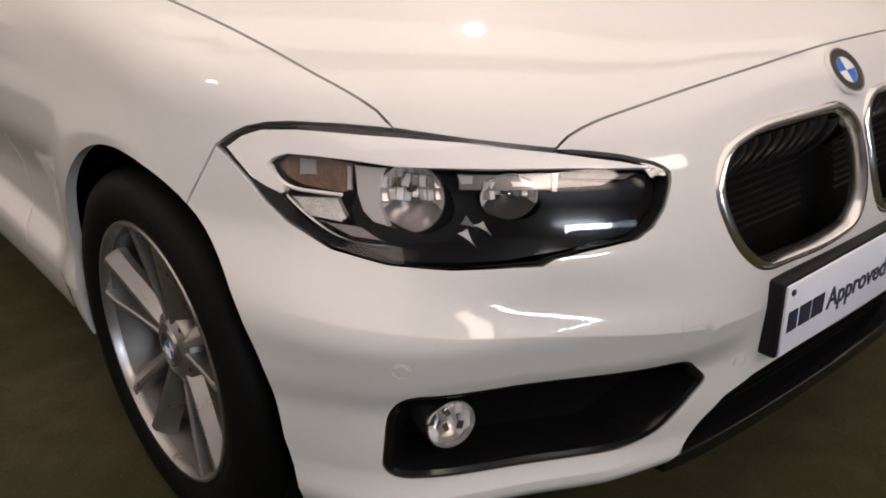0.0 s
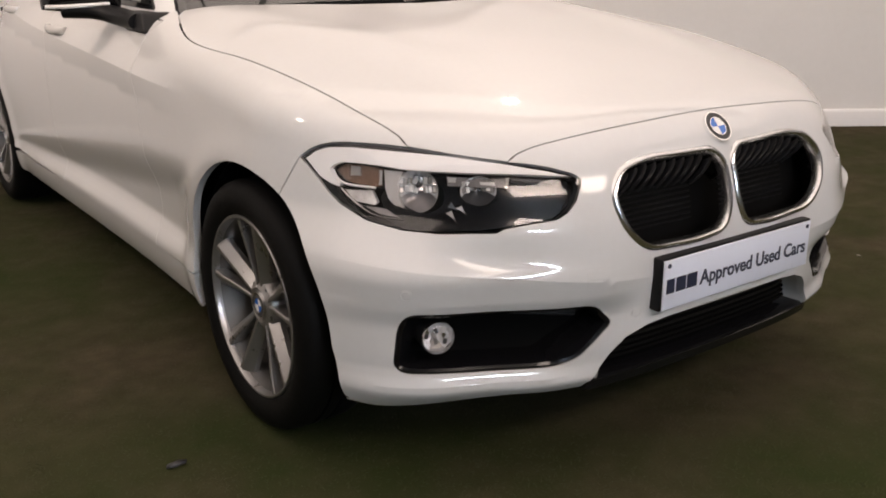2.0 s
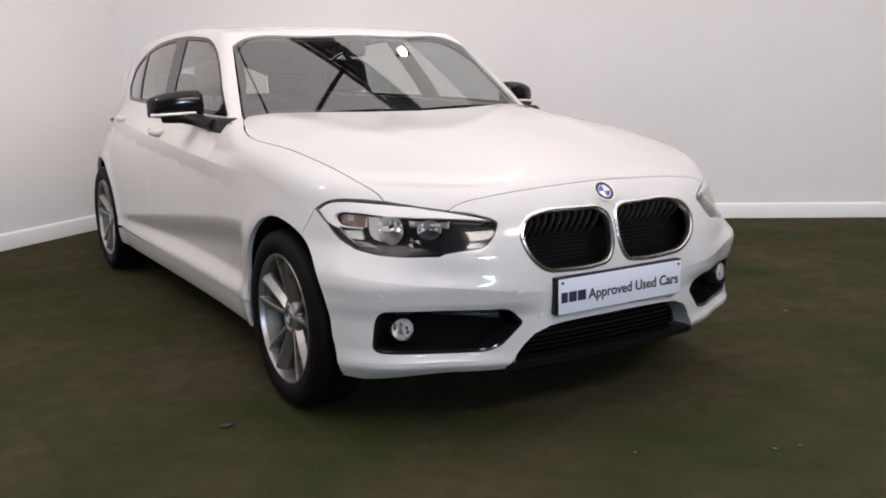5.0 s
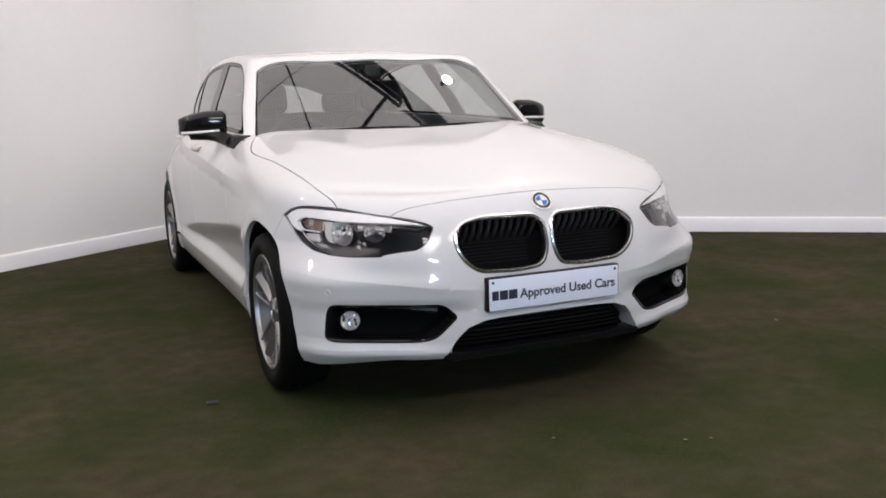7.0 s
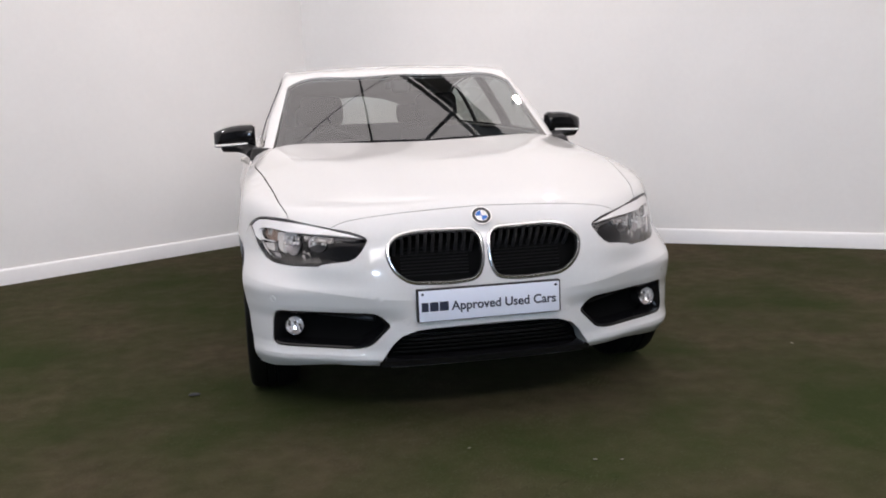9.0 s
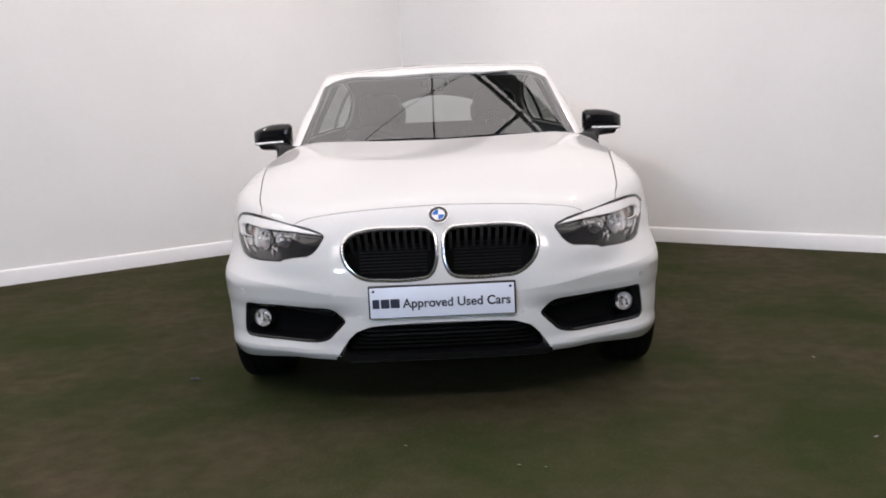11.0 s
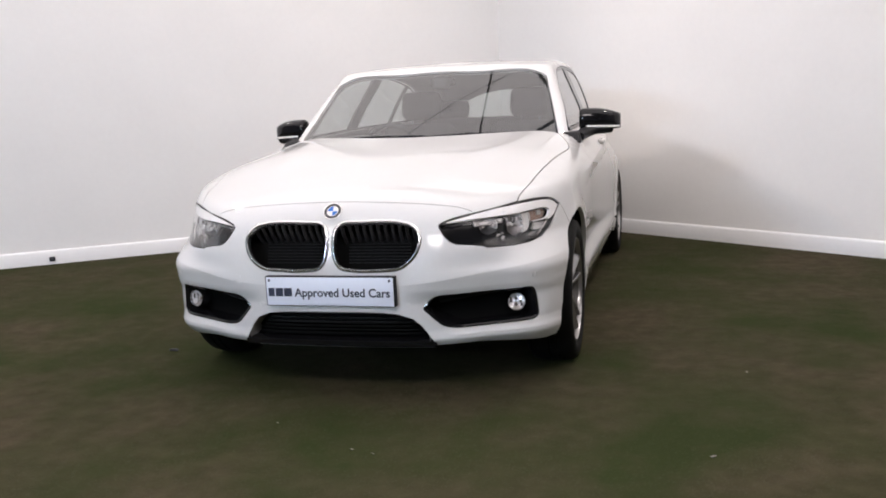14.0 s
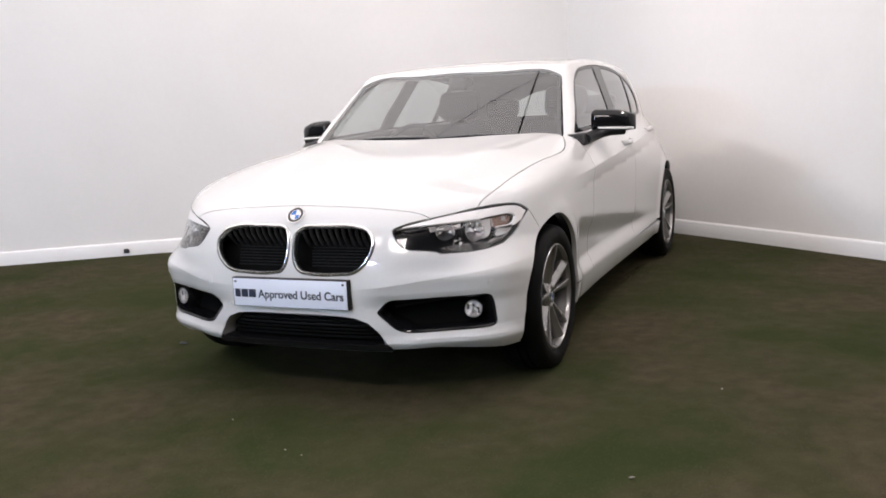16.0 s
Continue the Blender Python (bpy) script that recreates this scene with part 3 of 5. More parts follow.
def arch(y0, a0, a1, n=24):
    """Points of a wheel arch's edge between two angles (degrees; 0 is ahead, 90 the top)."""
    out = []
    for a in np.radians(np.linspace(a0, a1, n)):
        out.append((0.87, y0 - ARCH_RAD * math.cos(a), ARCH_Z + ARCH_RAD * math.sin(a)))
    return [tuple(q) for q in to_side(out)]


def side_pts(points):
    return [tuple(q) for q in to_side(points)]


def smooth_line(points, n):
    """An open smooth curve through a few points."""
    p = np.array(points, float)
    t = np.r_[0, np.cumsum(np.linalg.norm(np.diff(p, axis=0), axis=1))]
    u = np.linspace(0, t[-1], n)
    return np.stack([spline(t, p[:, i])(u) for i in range(p.shape[1])], 1)


# outlines that neighbouring panels share
HOOD_FRONT = smooth_line([(0, 0.118), (0.2, 0.120), (0.34, 0.130), (0.44, 0.144), (0.485, 0.154), (0.512, 0.159), (0.528, 0.161), (0.543, 0.161)], 26)
HOOD_SIDE = smooth_line([(0.688, 0.301), (0.691, 0.324), (0.7005, 0.359), (0.713, 0.414), (0.7235, 0.489), (0.7355, 0.582), (0.755, 0.728), (0.778, 0.926), (0.796, 1.142), (0.784, 1.227), (0.745, 1.36), (0.716, 1.44)], 44)
hood_front_3d, hood_side_3d = on_hood(HOOD_FRONT), on_hood(HOOD_SIDE)
LAMP_TIP = [(0.426, 0.071, 0.686), (0.423, 0.074, 0.695), (0.429, 0.080, 0.702), (0.439, 0.087, 0.708), (0.476, 0.111, 0.720), (0.510, 0.134, 0.727)]
LAMP_TOP = [tuple(hood_front_3d[-1]), tuple(hood_side_3d[0]), (0.733, 0.350, 0.762), (0.770, 0.405, 0.762), (0.790, 0.434, 0.759), (0.806, 0.458, 0.752), (0.818, 0.476, 0.742), (0.831, 0.498, 0.725)]
LAMP_LOW = [(0.818, 0.444, 0.685), (0.811, 0.420, 0.662), (0.800, 0.388, 0.640), (0.775, 0.327, 0.615), (0.738, 0.255, 0.603), (0.686, 0.192, 0.600), (0.632, 0.143, 0.602), (0.600, 0.122, 0.602), (0.586, 0.115, 0.610), (0.545, 0.096, 0.617), (0.490, 0.067, 0.624), (0.466, 0.062, 0.636), (0.445, 0.062, 0.657)]
lamp_outline = np.array(side_pts(LAMP_TIP + LAMP_TOP + LAMP_LOW))
between = on_side(np.linspace(to_side([LAMP_TOP[0]])[0], to_side([LAMP_TOP[1]])[0], 9))
half = side_pts(hood_front_3d) + side_pts(LAMP_TIP[::-1]) + side_pts(LAMP_LOW[::-1]) + side_pts([LAMP_TOP[-1]])
half += arch(ARCH_F, 62, 4, 16) + side_pts([(0.850, 0.350, 0.30), (0.838, 0.342, 0.213), (0.80, 0.28, 0.207), (0.75, 0.204, 0.215), (0.57, 0.09, 0.234), (0.405, 0.055, 0.229)])
half += side_pts([(0.394, 0.05, 0.243), (0.376, 0.04, 0.275), (0.351, 0.028, 0.312), (0.318, 0.022, 0.343), (0.262, 0.02, 0.363), (0.2, 0.019, 0.368), (0.1, 0.019, 0.371), (0.0, 0.019, 0.372)])
bumper_line = np.array(half + [(-s, z) for s, z in half[::-1] if s > 1e-6])


def densify(poly, step_len, wide):
    return rounded([(u * wide, v, 0) for u, v in poly], step_len) / [wide, 1]


WIDE = 1.25
KIDNEY = [(0.013, 0.690, 0.02), (0.045, 0.716, 0.04), (0.245, 0.720, 0.08), (0.325, 0.704, 0.05), (0.362, 0.660, 0.04), (0.345, 0.592, 0.05), (0.285, 0.538, 0.06), (0.130, 0.530, 0.06), (0.035, 0.540, 0.04), (0.011, 0.60, 0.04)]
INTAKE = [(0.355, 0.383, 0.015), (0.405, 0.434, 0.05), (0.60, 0.4345, 0.08), (0.757, 0.438, 0.03), (0.767, 0.40, 0.03), (0.775, 0.304, 0.03), (0.62, 0.299, 0.08), (0.47, 0.299, 0.06), (0.428, 0.308, 0.04)]


def nose_outline(points, step_len=0.012):
    p = rounded(points, step_len)
    return on_nose(p)


kid3, int3 = nose_outline(KIDNEY), nose_outline(INTAKE)
kid_s, int_s = to_side(kid3), to_side(int3)
mirror_s = np.array([-1.0, 1.0])
fold_x = np.linspace(0.24, 0.84, 90)
crease = [to_side(on_nose(np.stack([fold_x, 0.443 + 0.118 * fold_x + o], 1))) for o in (-0.0013, 0.0013)]
ledge_x = np.linspace(0.46, 0.80, 60)
crease += [to_side(on_nose(np.stack([ledge_x, 0 * ledge_x + 0.274 + o], 1))) for o in (-0.0013, 0.0013)]
crease += [c * mirror_s for c in crease]
bumper = skin("front_bumper", densify(bumper_line, 0.02, WIDE), on_side, lower, PAINT, car, "", [kid_s, kid_s * mirror_s, int_s, int_s * mirror_s], 0.011, WIDE, 0, 0.02, False, 0.0013, crease)

bonnet_half = [tuple(p) for p in HOOD_FRONT] + [tuple(p) for p in between[1:-1, :2]] + [tuple(p) for p in HOOD_SIDE] + [(0.69, 1.47), (0.5, 1.375), (0.25, 1.275), (0.0, 1.245)]
bonnet_line = np.array(bonnet_half + [(-x, y) for x, y in bonnet_half[::-1] if x > 1e-6])
skin("bonnet", densify(bonnet_line, 0.02, 1), on_hood, lower, PAINT, car, "", (), 0.024, 1, 0, 0.02, False, 0.0013)

BELT = spline([1.3, 1.6, 2.4, 3.2, 4.4], [0.945, 0.962, 0.985, 1.0, 1.02])
FENDER = side_pts(LAMP_TOP[:0:-1]) + side_pts(hood_side_3d[1:]) + side_pts(on_hood(np.array([(0.708, 1.46), (0.700, 1.49)]))) + side_pts([(0.77, 1.50, 0.958), (0.77, 1.44, float(BELT(1.44)))])
FENDER += side_pts([(0.86, 1.43, 0.80), (0.86, 1.41, 0.60), (0.86, 1.40, 0.305)]) + arch(ARCH_F, 181, 62, 40)


def side_poly(points):
    return [(1 + y - SPINE, z) for y, z in points]


FRONT_DOOR = side_poly([(1.44, float(BELT(1.44))), (1.8, float(BELT(1.8))), (2.1, float(BELT(2.1))), (2.44, float(BELT(2.44))), (2.45, 0.75), (2.42, 0.305), (1.40, 0.305), (1.41, 0.60), (1.43, 0.80)])
REAR_DOOR = side_poly([(2.44, float(BELT(2.44))), (2.8, float(BELT(2.8))), (3.2, float(BELT(3.2))), (3.48, float(BELT(3.48))), (3.46, 0.86), (3.36, 0.76)])
REAR_DOOR += arch(ARCH_R, 38 + 0, 1, 14) + side_poly([(2.42, 0.305), (2.45, 0.75)])
QUARTER = side_poly([(3.48, float(BELT(3.48))), (3.9, float(BELT(3.9))), (4.2, float(BELT(4.2))), (4.34, 0.9), (4.38, 0.6), (4.36, 0.25)]) + arch(ARCH_R, 190, 38, 40) + side_poly([(3.36, 0.76), (3.46, 0.86)])
SILL = side_poly([(1.088, 0.305), (2.0, 0.305), (3.19, 0.305), (3.205, 0.215), (2.0, 0.205), (1.085, 0.205)])
fold_y = np.linspace(1.15, 4.1, 240)
SWAGE = [np.stack([1 + fold_y - SPINE, swage_z(fold_y) + o], 1) for o in (-0.0013, 0.0013)]
for side in (False, True):
    skin("front_fender", densify(FENDER, 0.02, WIDE), on_side, lower, PAINT, car, "", (), 0.018, WIDE, 0, 0.02, side, 0.0013, SWAGE)
    d = skin("front_door", densify(FRONT_DOOR, 0.02, 1), on_side, lower, PAINT, car, "", (), 0.016, 1, 0, 0.02, side, 0.0013, SWAGE)
    e = skin("rear_door", densify(REAR_DOOR, 0.02, 1), on_side, lower, PAINT, car, "", (), 0.018, 1, 0, 0.02, side, 0.0013, SWAGE)
    skin("rear_quarter", densify(QUARTER, 0.025, 1), on_side, lower, PAINT, car, "", (), 0.028, 1, 0, 0.02, side, 0.0013, SWAGE)
    skin("sill", densify(SILL, 0.02, 1), on_side, lower, PAINT, car, "", (), 0.024, 1, 0.004, 0.03, side)
    for owner, y, z in ((d, 2.30, 0.884), (e, 3.20, 0.916)):
        at = on_side(np.array(side_poly([(y, z)])))[0]
        sx = -1 if side else 1
        bm = bmesh.new()
        line = [Vector((sx * (at[0] + o), y + t, z)) for t, o in ((-0.105, -0.004), (-0.09, 0.012), (-0.05, 0.020), (0.05, 0.021), (0.09, 0.014), (0.105, -0.004))]
        sweep(bm, line, oval(0.030, 0.016), [(sx, 0, 0.0)] * 6, False)
        part("door_handle", bm, PAINT, owner, "", 50)

TAILGATE = [(-0.70, 0.45, 0.04), (0.70, 0.45, 0.04), (0.74, 0.72, 0.04), (0.70, 0.955, 0.03), (-0.70, 0.955, 0.03), (-0.74, 0.72, 0.04)]
skin("tailgate", rounded(TAILGATE, 0.03), on_tail, lower, PAINT, car, "", (), 0.04, 1, 0.004, 0.02)
REAR_BUMPER = [(-0.76, 0.24, 0.03), (0.76, 0.24, 0.03), (0.78, 0.44, 0.02), (-0.78, 0.44, 0.02)]
skin("rear_bumper", rounded(REAR_BUMPER, 0.03), on_tail, lower, PAINT, car, "", (), 0.04, 1, 0.0, 0.02)

# black shell added inside: it closes the gaps and stands in for their shade
shell = np.array([(-1.9, 0.24), (-1.0, 0.24), (-0.8, 0.70), (-0.5, 0.70), (0, 0.70), (0.5, 0.70), (0.8, 0.70), (1.0, 0.24), (1.9, 0.24)])
nose_shell = np.array([(-0.60, 0.20), (0.60, 0.20), (0.60, 0.72), (-0.60, 0.72)])
skin("inner_nose", densify(nose_shell, 0.05, WIDE), on_side, lower, DEEP_BLACK, car, "", (), 0.05, WIDE, 0.085, 0)
for side in (False, True):
    inner = [(1.30, 0.22), (2.95, 0.22), (2.95, 0.92), (1.30, 0.90)]
    skin("inner_side", densify(side_poly(inner), 0.05, 1), on_side, lower, DEEP_BLACK, car, "", (), 0.06, 1, 0.05, 0, side)
skin("inner_bonnet", densify(np.array([(-0.38, 0.17), (0.38, 0.17), (0.48, 0.44), (0.66, 0.60), (0.73, 1.40), (-0.73, 1.40), (-0.66, 0.60), (-0.48, 0.44)]), 0.05, 1), on_hood, lower, DEEP_BLACK, car, "", (), 0.06, 1, 0.035, 0)
bm = bmesh.new()
box(bm, (-0.60, 0.42, 0.20), (0.60, 4.25, 0.24))
box(bm, (-0.40, 0.12, 0.235), (0.40, 0.42, 0.26))
box(bm, (-0.78, 1.12, 0.19), (0.78, 3.16, 0.228))
box(bm, (-0.60, 1.20, 0.23), (0.60, 1.24, 0.90))
part("underbody", bm, DEEP_BLACK, car, "", 0)


def liner(y0, side):
    """The dark inner lining of a wheel arch."""
    bm = bmesh.new()
    rings = []
    for a in np.radians(np.linspace(-15, 195, 30)):
        rings.append([bm.verts.new((side * x, y0 - (ARCH_RAD + o) * math.cos(a), ARCH_Z + (ARCH_RAD + o) * math.sin(a))) for x, o in ((0.835, 0.004), (0.825, 0.015), (0.60, 0.015), (0.60, -0.2))])
    for a, b in zip(rings, rings[1:]):
        for j in range(3):
            bm.faces.new((a[j], a[j + 1], b[j + 1], b[j]))
    part("wheel_arch_liner", bm, DEEP_BLACK, car, "", 40)


for y0 in (ARCH_F, ARCH_R):
    for side in (-1, 1):
        liner(y0, side)


# ---- wheels ----
def build_wheel(at):
    """A tyre on a silver rim of five twin spokes, its outer face towards +x."""
    w = new("wheel")
    w.parent, w.location = car, at
    R = WHEEL_R
    bm = bmesh.new()
    prof = [(0.222, 0.082), (0.232, 0.094), (0.262, 0.104), (0.285, 0.102), (0.300, 0.094), (0.309, 0.080), (R - 0.001, 0.060), (R, 0.04), (R - 0.007, 0.038), (R - 0.007, 0.030), (R, 0.028), (R, 0.004), (R - 0.007, 0.002), (R - 0.007, -0.006), (R, -0.008), (R, -0.04), (R - 0.001, -0.060), (0.305, -0.085), (0.285, -0.10), (0.222, -0.09)]
    lathe(bm, prof, 72, None, True)
    part("tyre", bm, RUBBER, w, "black road tyre", 50)
    bm = bmesh.new()
    prof = [(0.2285, 0.080), (0.2285, 0.0925), (0.2265, 0.0955), (0.2215, 0.0955), (0.2185, 0.088), (0.2165, 0.078), (0.2165, 0.070)]
    lathe(bm, prof, 72, None, True)
    part("rim_lip", bm, ALLOY, w, "silver alloy wheel rim", 40)
    # same rim, but a darker alloy carries the shade inside the barrel
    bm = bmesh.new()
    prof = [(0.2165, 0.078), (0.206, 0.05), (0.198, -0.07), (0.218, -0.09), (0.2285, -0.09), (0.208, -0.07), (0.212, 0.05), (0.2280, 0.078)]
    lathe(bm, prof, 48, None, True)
    part("rim_barrel", bm, ALLOY_SHADED, w, "inner wheel barrel, its shade put into the colour", 40)
    bm = bmesh.new()
    lathe(bm, [(0.0, -0.03), (0.15, -0.03), (0.155, -0.025), (0.155, -0.008), (0.15, -0.003), (0.07, -0.003), (0.065, 0.03), (0.0, 0.03)], 40)
    part("brake_disc", bm, STEEL, w, "dull steel brake disc", 40)
    bm = bmesh.new()
    lathe(bm, [(0.0, -0.02), (0.210, -0.02), (0.210, -0.05), (0.0, -0.05)], 40)
    part("wheel_back", bm, DEEP_BLACK, w, "", 40)
    bm = bmesh.new()
    lathe(bm, [(0.0, 0.066), (0.034, 0.066), (0.044, 0.070), (0.062, 0.062), (0.070, 0.045), (0.070, 0.0), (0.0, 0.0)], 40)
    part("hub", bm, ALLOY, w, "", 40)
    for i in range(5):
        for k in (-1, 1):
            a = math.radians(90 + 72 * i + k * 15)
            bm = bmesh.new()
            rows = []
            for r, off, wd, x, th in ((0.040, k * 0.006, 0.016, 0.066, 0.040), (0.075, k * 0.002, 0.0145, 0.070, 0.036), (0.13, 0.0, 0.017, 0.078, 0.034), (0.18, k * -0.001, 0.0185, 0.086, 0.032), (0.2175, k * -0.003, 0.023, 0.091, 0.032)):
                c, s = math.cos(a), math.sin(a)
                ring = []
                for u, v in ((-1, -1), (-0.96, -0.08), (-0.8, 0.0), (-0.3, -0.03), (0.92, -0.62), (1, -1)):
                    t = off + u * wd * (1 if k > 0 else -1)
                    ring.append(bm.verts.new((x + v * th, r * c - t * s, r * s + t * c)))
                rows.append(ring)
            for p, q in zip(rows, rows[1:]):
                for j in range(6):
                    bm.faces.new((p[j], p[(j + 1) % 6], q[(j + 1) % 6], q[j]))
            bm.faces.new(rows[0]), bm.faces.new(rows[-1])
            part("spoke", bm, ALLOY, w, "", 25)
        a = math.radians(90 + 72 * i + 36)
        bm = bmesh.new()
        lathe(bm, [(0.0, 0.055), (0.008, 0.055), (0.008, 0.064), (0.0, 0.066)], 10, Matrix.Translation((0, 0.052 * math.cos(a), 0.052 * math.sin(a))))
        part("wheel_bolt", bm, STEEL, w, "", 40)
    badge_disc(w, Matrix.Translation((0.068, 0, 0)) @ pose(0, 0, 0, 90, 0, 90), 0.031, "wheel_cap")
    return w


def badge_disc(owner, m, r, name):
    """A round badge facing its own +z (before m): dark ring, blue and white quarters, bright rims."""
    for n, a, b, z, mat in (("badge_rim", 0.93, 1.0, 0.0045, CHROME), ("badge_ring", 0.62, 0.93, 0.0035, LAMP_DARK), ("badge_inner_rim", 0.58, 0.62, 0.0045, CHROME)):
        bm = bmesh.new()
        lathe(bm, [(r * a, -0.004), (r * a, z), (r * b, z), (r * b, -0.004)], 40, m @ pose(0, 0, 0, 0, -90, 0), True)
        part(n, bm, mat, owner, "", 40)
    for i in range(4):
        bm = bmesh.new()
        a0 = math.pi / 2 * i
        pts = [(0, 0)] + [(0.58 * r * math.cos(a0 + t), 0.58 * r * math.sin(a0 + t)) for t in np.linspace(0, math.pi / 2, 9)]
        top = [bm.verts.new(m @ Vector((x, y, 0.0034))) for x, y in pts]
        low = [bm.verts.new(m @ Vector((x, y, -0.003))) for x, y in pts]
        bm.faces.new(top)
        for j in range(len(pts)):
            k = (j + 1) % len(pts)
            bm.faces.new((top[j], low[j], low[k], top[k]))
        part("badge_quarter", bm, BLUE if i % 2 else WHITE, owner, "", 0)


first_wheel = build_wheel((0.772, AXLE_F, WHEEL_R))
for x, y, turn in ((-0.772, AXLE_F, 180), (0.780, AXLE_R, 0), (-0.780, AXLE_R, 180)):
    copy_thing(first_wheel, pose(x, y, WHEEL_R, 0, 0, turn))


# ---- nose fittings ----
def lathe_at(at, way, profile, turns=32):
    """A turned piece at a place, its axis along way."""
    bm = bmesh.new()
    m = Matrix.Translation(at) @ Vector(way).normalized().to_track_quat("X", "Z").to_matrix().to_4x4()
    lathe(bm, profile, turns, m)
    return bm


def kidney(side):
    """One half of the twin grille: a bright surround, upright slats and the dark core behind."""
    k = new("kidney_grille")
    k.parent = car
    flip = np.array([side, 1, 1])
    nr = normals(lower, kid3)
    bm = bmesh.new()
    prof = [(-0.0075, -0.02), (-0.007, 0.002), (-0.004, 0.006), (0.001, 0.006), (0.006, 0.003), (0.010, -0.004), (0.010, -0.025)]
    area = np.sum(kid3[:, 0] * np.roll(kid3[:, 2], -1) - np.roll(kid3[:, 0], -1) * kid3[:, 2])
    sweep(bm, [Vector(p * flip) for p in kid3], [(u * (1 if area > 0 else -1) * side, v) for u, v in prof], [Vector(n * flip) for n in nr])
    part("chrome_surround", bm, SURROUND, k, "chrome grille surround", 50)
    core = inset(kid_s * [WIDE, 1], 0.004) / [WIDE, 1]
    skin("grille_core", core, on_side, lower, DEEP_BLACK, k, "", (), 0.03, WIDE, 0.098, 0, side < 0)
    zs = lambda x: (np.interp(x, [0.02, 0.25, 0.33, 0.352], [0.545, 0.545, 0.585, 0.64]), np.interp(x, [0.02, 0.06, 0.25, 0.33, 0.352], [0.69, 0.708, 0.710, 0.690, 0.665]))
    for i in range(11):
        x = 0.040 + i * 0.0288
        lo, hi = zs(x)
        # only the upper third is built and sinks back, standing in for shade below
        lo = hi - 0.36 * (hi - lo)
        z = np.linspace(lo, hi, 8)
        p = on_nose(np.stack([0 * z + x, z], 1))
        n = normals(lower, p)
        bm = bmesh.new()
        sweep(bm, [Vector((a - b * (0.012 + 0.085 * ((hi - c) / (hi - lo)) ** 1.5)) * flip) for a, b, c in zip(p, n, z)], [(-0.0045, -0.020), (-0.006, -0.003), (-0.003, 0.002), (0.003, 0.002), (0.006, -0.003), (0.0045, -0.020)], [Vector(b * flip) for b in n], False)
        part("grille_slat", bm, SLAT, k, "", 50)
    for i in range(9):
        z = 0.55 + i * 0.012
        x = np.linspace(0.05, 0.30, 10)
        p = on_nose(np.stack([x, 0 * x + z], 1)) + [0, 0.086, 0]
        bm = bmesh.new()
        sweep(bm, [Vector(a * flip) for a in p], oval(0.005, 0.005, 6), [(0, -1, 0)] * 10, False)
        part("radiator_fin", bm, GRILLE_BLACK, k, "", 50)


for side in (1, -1):
    kidney(side)


BOWLS = ((0.701, 0.679, 0.043, 0.0465), (0.607, 0.683, 0.037, 0.031))
STRIP_LINE = [(0.829, 0.487, 0.723), (0.816, 0.466, 0.741), (0.800, 0.440, 0.752), (0.770, 0.396, 0.756), (0.738, 0.349, 0.755), (0.690, 0.290, 0.752), (0.616, 0.218, 0.745), (0.544, 0.157, 0.731), (0.476, 0.107, 0.716), (0.445, 0.087, 0.707), (0.435, 0.081, 0.703), (0.453, 0.088, 0.703), (0.544, 0.141, 0.710), (0.654, 0.229, 0.714), (0.703, 0.280, 0.715), (0.739, 0.327, 0.720), (0.765, 0.365, 0.722), (0.788, 0.402, 0.722), (0.798, 0.414, 0.716), (0.804, 0.422, 0.708), (0.803, 0.412, 0.696), (0.800, 0.400, 0.685), (0.797, 0.391, 0.678), (0.802, 0.398, 0.672), (0.811, 0.420, 0.678), (0.819, 0.446, 0.689)]


def half_bowl(at, way, profile, a0, a1, turns=20, uneven=0.0):
    """Part of a turned bowl between two angles about its axis (90 is the top), its facets tipped unevenly."""
    bm = bmesh.new()
    rng = random.Random(3)
    m = Matrix.Translation(at) @ Vector(way).normalized().to_track_quat("X", "Z").to_matrix().to_4x4()
    rows = []
    for a in np.radians(np.linspace(a0, a1, turns + 1)):
        rows.append([bm.verts.new(m @ Vector((x + uneven * rng.uniform(-1, 1), r * math.cos(a), r * math.sin(a)))) for r, x in profile])
    for p, q in zip(rows, rows[1:]):
        for j in range(len(profile) - 1):
            bm.faces.new((p[j], p[j + 1], q[j + 1], q[j]))
    return bm


